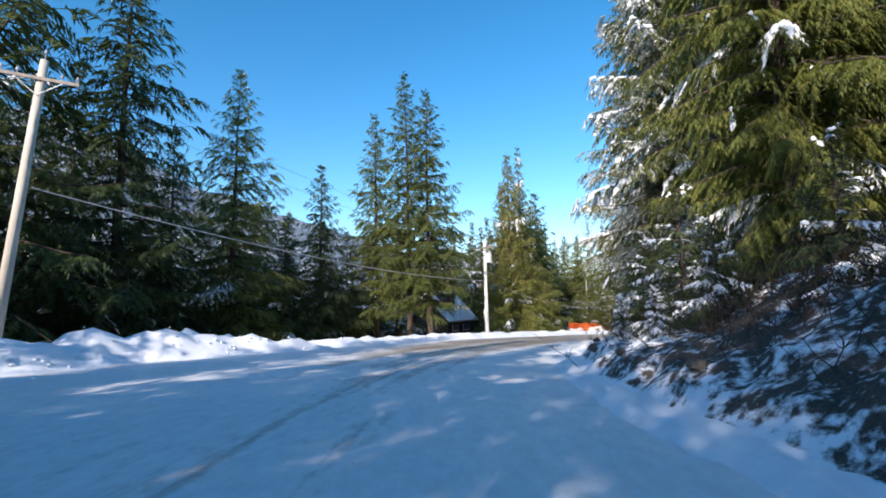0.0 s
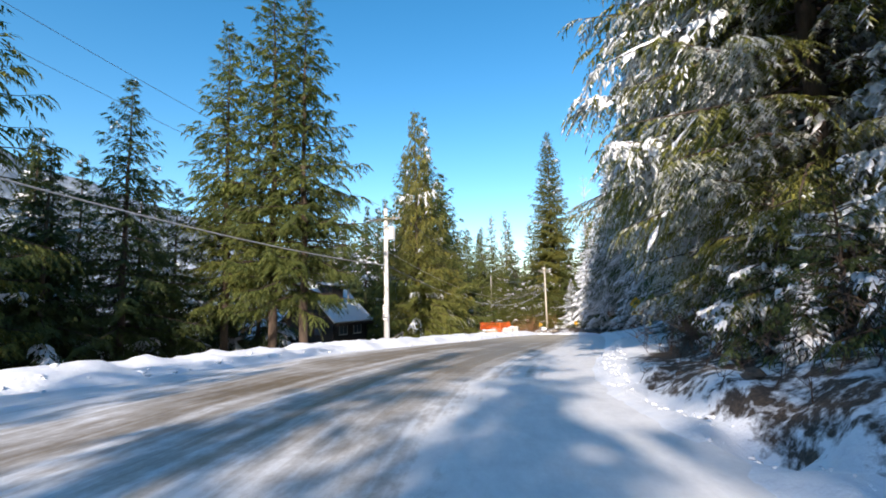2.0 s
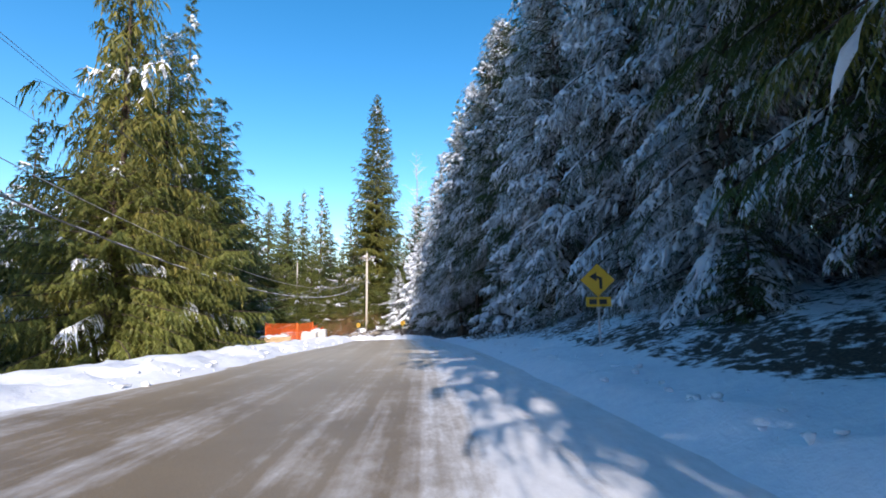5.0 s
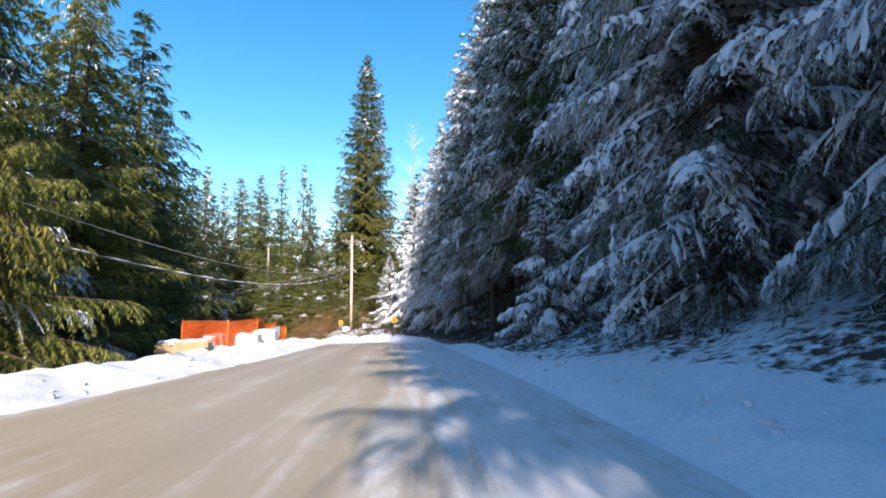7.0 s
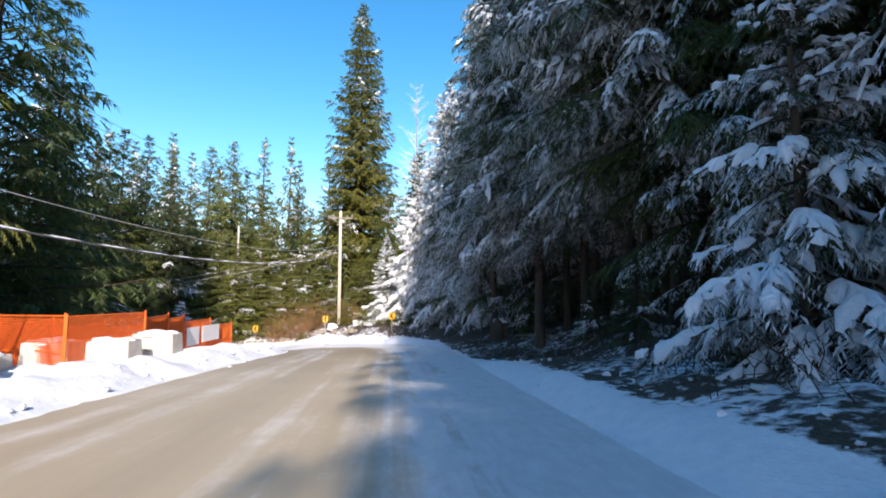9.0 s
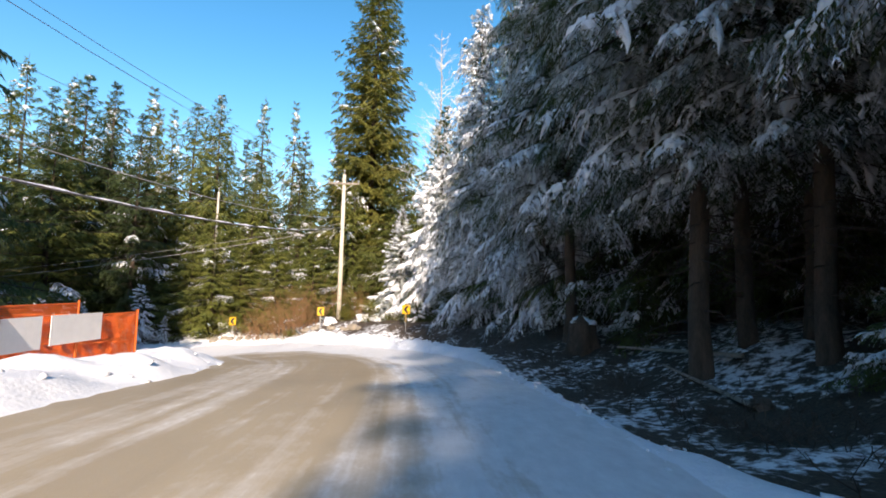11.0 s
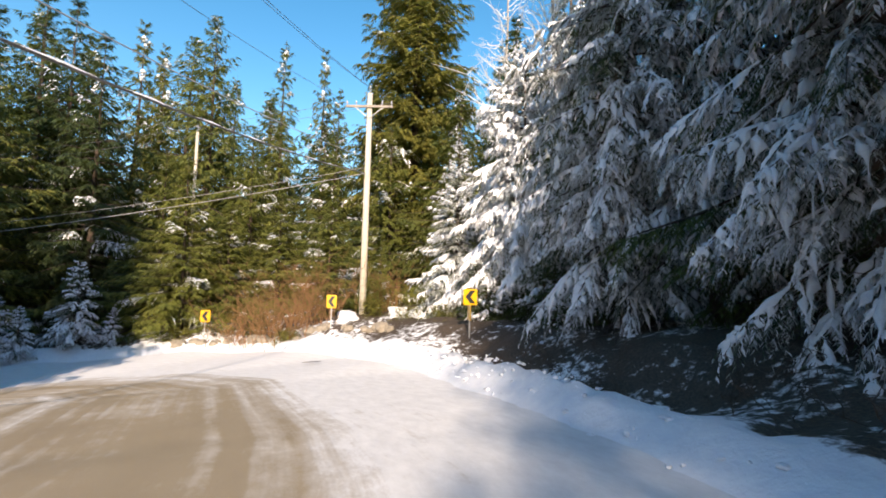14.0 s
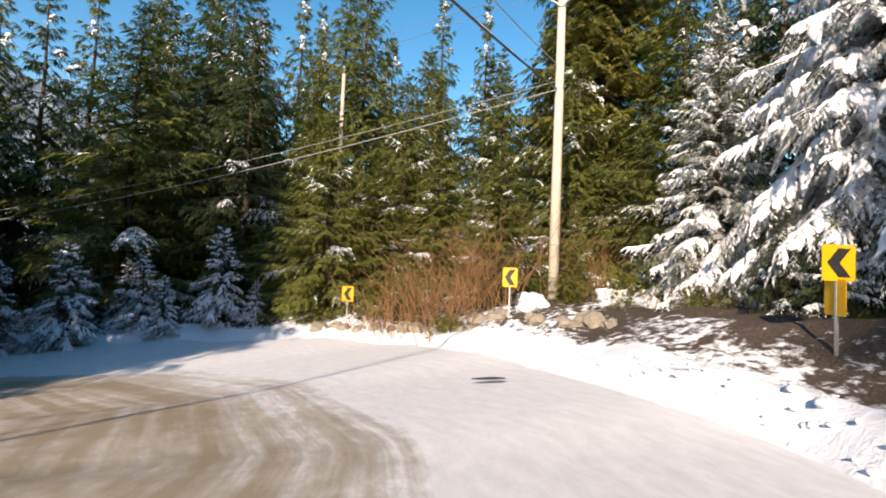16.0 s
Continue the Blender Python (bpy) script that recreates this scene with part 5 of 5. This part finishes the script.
handrail(5.5, 47.8, 20, 0.0, 1.3, 2.6, "grey wooden handrail of steps leading down")
handrail(13.3, 60.0, 20, 0.2, 1.15, 2.0, "grey wooden handrail of steps leading down")
handrail(-2.6, 39.6, 20, -0.3, 0.85, 2.2, "grey wooden handrail of steps leading down")


# rocks, chunks of snow and shrubs at the edges
def lump_mesh(rad, seed, flat=0.7, sub=2):
    bm = bmesh.new()
    bmesh.ops.create_icosphere(bm, subdivisions=sub, radius=rad)
    for v in bm.verts:
        n = noise.noise(v.co * (1.4 / rad) + Vector((seed * 7.1, 0, 0)))
        n2 = noise.noise(v.co * (3.4 / rad) + Vector((0, seed * 3.3, 0)))
        v.co *= 1 + 0.5 * n + 0.3 * n2
        v.co.z *= flat
    return bm


r = random.Random(8)
for k in range(26):
    u = k / 25
    x = 31.0 + 8.6 * u + r.uniform(-0.3, 0.3)
    y = 99.4 - 6.2 * u - 2.4 * max(0, u - 0.55) * 2 + r.uniform(-0.4, 0.5)
    rad = r.uniform(0.16, 0.42)
    ob = part("rock", lump_mesh(rad, k + 1), STONE, None)
    ob.matrix_world = pose(x, y, land(x, y) + rad * 0.12, 0, 0, r.uniform(0, 360))
    tagged(ob, "rough tan boulder on the snowy bank", "rock", "bank rocks")
for k, (s, o, rad) in enumerate(((14.2, 3.3, 0.3), (15.0, 3.0, 0.22), (16.2, 3.4, 0.34), (17.5, 3.0, 0.2), (19.0, 3.5, 0.3), (10.5, 3.4, 0.26), (21.5, 3.4, 0.24), (7.0, 3.6, 0.3), (74.0, 6.2, 0.5), (76.5, 6.8, 0.6), (79.0, 6.4, 0.4), (68.0, 5.4, 0.3))):
    x, y = on_road(s, -o)
    ob = part("rock", lump_mesh(rad * 0.42, k + 40), DARK_STONE, None)
    ob.matrix_world = pose(x, y, land(x, y) + rad * 0.1, 0, 0, k * 50)
    tagged(ob, "dark rock showing through the snowy bank", "rock", "ditch rocks")
for x, y, rad in ((38.4, 94.4, 0.5), (38.1, 93.9, 0.35), (40.6, 93.3, 0.5), (41.2, 92.3, 0.4), (36.9, 92.5, 0.3)):
    ob = part("snow_mound", lump_mesh(rad, x, 0.62, 3), SNOW, None, "", True)
    ob.matrix_world = pose(x, y, land(x, y) + rad * 0.25)
    tagged(ob, "rounded mound of snow on the bank", "snow mound", "snow mounds")


def clods(name, spans, count, seed, label):
    r = random.Random(seed)
    soup = Soup()
    jit = np.random.default_rng(seed)
    data = []
    for k in range(8):
        bm = lump_mesh(1.0, 60 + k, 0.7, 1)
        v = np.array([p.co[:] for p in bm.verts]) * jit.uniform(0.6, 1.35, (1, 3)) + jit.normal(0, 0.13, (len(bm.verts), 3))
        data.append((v, np.array([[p.index for p in f.verts] for f in bm.faces])))
        bm.free()
    xs_, ys_, rr = [], [], []
    for _ in range(count):
        s0, s1, side, lo, hi, big = spans[r.randrange(len(spans))]
        s = r.uniform(s0, s1)
        o = (left_edge(s) if side > 0 else right_edge(s)) + r.triangular(lo, hi, 0.6 * lo + 0.4 * hi)
        x, y = on_road(s, side * float(o))
        xs_.append(x); ys_.append(y); rr.append(big * r.uniform(0.25, 1) ** 2)
    zs_ = land_z(np.array(xs_), np.array(ys_))
    for x, y, z, q in zip(xs_, ys_, zs_, rr):
        v, f = data[r.randrange(8)]
        c, sn = math.cos(r.uniform(0, 6)), math.sin(r.uniform(0, 6))
        w = v * q
        soup.add(np.column_stack([w[:, 0] * c - w[:, 1] * sn + x, w[:, 0] * sn + w[:, 1] * c + y, w[:, 2] + z + q * 0.3]), f)
    ob = soup.make(name, SNOW, None)
    return tagged(ob, label, "snow", "", "stuff")


clods("snow_chunks", [(16, 30, -1, 0.2, 0.9, 0.045), (22, 34, -1, 0.0, 0.8, 0.035), (34, 70, -1, 0.2, 2.0, 0.08), (70, 96, -1, -0.1, 0.6, 0.06), (0, 20, 1, 0.0, 2.5, 0.09), (20, 90, 1, -0.2, 1.6, 0.1), (88, 104, -1, 0.2, 1.4, 0.09), (84, 95, -1, 0.1, 1.3, 0.05)], 2000, 12, "ploughed lumps of snow along the road edges")


def thicket(name, x, y, wide, high, stems, mat, label, category, seed, lean=0.35):
    """A leafless bush of forking stems."""
    r = np.random.default_rng(seed)
    soup = Soup()
    bush = new(name) if name == "shrub" else None
    for _ in range(stems):
        bx, by = x + r.normal(0, wide * 0.35), y + r.normal(0, wide * 0.35)
        bz = land(bx, by) - 0.05
        h = high * r.uniform(0.5, 1.1)
        d = r.normal(0, lean, 2)
        u = np.linspace(0, 1, 5)
        pts = np.column_stack([bx + d[0] * h * u**1.3, by + d[1] * h * u**1.3, bz + h * u])
        pts[1:] += r.normal(0, 0.04, (4, 3))
        soup.add(*tube(pts, (0.014 if bush else 0.008) * (1 - 0.8 * u), 4))
        for _ in range(6):
            i = r.integers(1, 5)
            e = pts[i] + np.array((*r.normal(0, 0.3, 2), r.uniform(0.15, 0.7))) * h * 0.3
            soup.add(*tube(np.array([pts[i], (pts[i] + e) / 2 + r.normal(0, 0.03, 3), e]), (0.007, 0.005, 0.003), 4))
        if bush:
            soup.make("stem", mat, bush)
            soup = Soup()
    ob = bush or soup.make(name, mat, None)
    return tagged(ob, label, category, "", "stuff" if name == "underbrush" else "")


thicket("shrub", 36.4, 96.4, 2.6, 3.2, 150, TWIG, "leafless reddish-brown shrub on the bank", "shrub", 71, 0.5)
thicket("shrub", 34.3, 97.8, 2.0, 2.2, 90, TWIG, "leafless reddish-brown shrub on the bank", "shrub", 72, 0.55)
thicket("shrub", 40.6, 95.6, 1.6, 2.6, 50, TWIG, "leafless brown shrub beside the pole", "shrub", 73)


def bare_tree(x, y, top, seed, bole=0.24):
    """A tall leafless tree with pale, frosted limbs."""
    r = np.random.default_rng(seed)
    g = land(x, y)
    h = top - g
    tr = tagged(new("bare_tree"), "tall leafless tree with pale frosted branches", "tree")
    tr.matrix_world = pose(x, y, g - 0.2)
    zs = np.linspace(0, h, 12)
    bend = np.cumsum(r.normal(0, 0.12, (12, 2)), 0)
    part_trunk = Soup()
    part_trunk.add(*tube(np.column_stack([bend, zs]), bole * (1 - 0.93 * zs / h), 9))
    part_trunk.make("trunk", GREY_WOOD, tr, True)
    limb = Soup()
    for _ in range(60):
        z = r.uniform(0.35, 0.97) * h
        a = r.uniform(0, 6.28)
        L = (1 - z / h) * 6.5 * r.uniform(0.6, 1.1) + 0.8
        u = np.linspace(0, 1, 6)
        p0 = np.array((np.interp(z, zs, bend[:, 0]), np.interp(z, zs, bend[:, 1]), z))
        pts = p0 + np.column_stack([np.cos(a) * L * u, np.sin(a) * L * u, L * (0.45 * u + 0.25 * u**2)])
        pts[1:] += r.normal(0, 0.1, (5, 3))
        limb.add(*tube(pts, (0.02 + 0.012 * L) * (1 - 0.9 * u), 5))
        for _ in range(9):
            i = r.integers(1, 6)
            e = pts[i] + np.array((*r.normal(0, 0.5, 2), r.uniform(-0.1, 0.7))) * L * 0.35
            limb.add(*tube(np.array([pts[i], (pts[i] + e) / 2 + r.normal(0, 0.05, 3), e]), (0.016, 0.011, 0.005), 4))
    tagged(limb.make("branchwork", PAPER, tr), "frost-covered pale limbs", kind="stuff")


bare_tree(53.6, 103.5, 28.0, 5)
bare_tree(46.2, 87.2, 13.0, 9, 0.3)
for i, s in enumerate(np.arange(1, 30, 1.5)):
    x, y = on_road(float(s), -(right_edge(s) + 2.5 + 1.0 * (i % 2)))
    thicket("underbrush", x, y, 1.6, 0.9, 44, DEAD, "tangle of bare dark twigs on the bank", "shrub", 80 + i, 0.8)
for i, s in enumerate(np.arange(54, 90, 2.2)):
    x, y = on_road(float(s), -(right_edge(s) + 2.6))
    thicket("underbrush", x, y, 1.6, 0.7, 26, DEAD, "tangle of bare dark twigs on the forest floor", "shrub", 110 + i, 0.9)


def leafy_shrub(x, y, wide, high, seed):
    r = np.random.default_rng(seed)
    n = 240
    P = np.column_stack([x + r.normal(0, wide * 0.3, n), y + r.normal(0, wide * 0.3, n), np.zeros(n)])
    P[:, 2] = land_z(P[:, 0], P[:, 1]) + r.uniform(0, high, n)
    a = r.uniform(0, 6.28, n)
    D = np.column_stack([np.cos(a), np.sin(a), r.uniform(-0.1, 0.7, n)])
    D /= np.linalg.norm(D, axis=1)[:, None]
    S = np.column_stack([-np.sin(a), np.cos(a), np.zeros(n)])
    ln = r.uniform(0.18, 0.42, n)
    v, f, _ = feathers(P, D, S, ln, ln * 0.3, np.full(n, 0.5), 5, r)
    ob = mesh_object("evergreen_shrub", v, f, FERN)
    tagged(ob, "low yellow-green evergreen shrub on the bank", "shrub", "bank shrubs")


for k, (x, y, w, h) in enumerate(((33.2, 99.6, 1.6, 0.7), (34.8, 98.4, 1.4, 0.6), (35.7, 95.2, 0.9, 0.6), (39.5, 94.0, 0.9, 1.0), (40.8, 92.6, 1.4, 0.6), (41.6, 90.6, 1.4, 0.6), (31.0, 100.2, 1.2, 0.5), (39.7, 94.3, 0.8, 1.9), (34.0, 99.3, 1.2, 1.4), (35.4, 98.4, 1.4, 1.8), (41.6, 93.4, 1.2, 1.2))):
    leafy_shrub(x, y, w, h, 200 + k)

bm = bmesh.new()
bmesh.ops.create_circle(bm, cap_ends=True, segments=24, radius=0.27)
for v in bm.verts:
    v.co.x *= 1.25 + 0.25 * noise.noise(v.co * 2.0)
    v.co.y *= 0.5 + 0.3 * noise.noise(v.co * 2.3)
ob = part("wet_patch", bm, PATCH, None)
ob.matrix_world = pose(35.4, 87.7, float(along_road([35.4], [87.3])[2][0]) + 0.05, -3, 0, 10)
tagged(ob, "small dark bare patch in the road snow", "road patch", "", "structure")


def stump(x, y, rad, high, label):
    """A broken old stump: flared, fluted sides and a ragged top under snow."""
    st = tagged(new("tree_stump"), label, "stump")
    st.matrix_world = pose(x, y, land(x, y) - 0.15)
    r = np.random.default_rng(9)
    a = np.linspace(0, 2 * math.pi, 29)[:-1]
    flute = 1 + 0.10 * np.sin(a * 5 + 1) + 0.06 * np.sin(a * 9)
    v = []
    for u in np.linspace(0, 1, 7):
        rr = rad * (1 + 0.45 * (1 - u) ** 3) * (1 + (flute - 1) * (1.4 - u))
        z = high * u + u**3 * (0.13 * np.sin(a * 2 + 0.4) + 0.09 * np.sin(a * 5 + 2) + r.normal(0, 0.035, 28)) * high
        v.append(np.column_stack([np.cos(a) * rr, np.sin(a) * rr, np.full(28, 0.0) + z]))
    v.append(np.column_stack([np.cos(a) * rad * 0.55, np.sin(a) * rad * 0.55, np.full(28, high * 0.9)]))
    v.append(np.column_stack([np.cos(a) * rad * 0.02, np.sin(a) * rad * 0.02, np.full(28, high * 0.86)]))
    f = [(i * 28 + k, i * 28 + (k + 1) % 28, (i + 1) * 28 + (k + 1) % 28, (i + 1) * 28 + k) for i in range(8) for k in range(28)]
    mesh_object("stump_wood", np.concatenate(v), f, BARK, st, False)
    cap = lump_mesh(rad * 0.95, 5, 0.4, 3)
    bmesh.ops.translate(cap, verts=cap.verts[:], vec=(0.05, 0, high * 0.98))
    part("snow_cap", cap, SNOW, st, "thick cap of snow", True)


stump(38.9, 70.5, 0.44, 1.1, "broad rotten tree stump capped with snow")


def fallen_pole(a, b, rad, label):
    pa, pb = np.array((*a, land(*a) + 0.12)), np.array((*b, land(*b) + 0.22))
    u = np.linspace(0, 1, 7)
    pts = pa + (pb - pa) * u[:, None]
    pts[:, 2] = np.maximum(pts[:, 2], land_z(pts[:, 0], pts[:, 1]) + rad * 0.7)
    v, f = tube(pts, rad * (1 - 0.5 * u), 8)
    ob = mesh_object("fallen_branch", v, f, GREY_WOOD, None, True)
    tagged(ob, label, "branch", "fallen branches")


for sa, oa, sb, ob_, rad in ((20.5, 4.6, 23.0, 4.9, 0.035), (26.0, 4.8, 28.6, 5.6, 0.04), (55.5, 5.8, 57.5, 6.4, 0.05), (70.5, 5.6, 72.0, 7.2, 0.06), (74.0, 6.0, 77.2, 6.6, 0.05), (76.0, 7.6, 79.5, 7.0, 0.06)):
    fallen_pole(on_road(sa, -oa), on_road(sb, -ob_), rad, "pale dead branch lying on the forest litter")
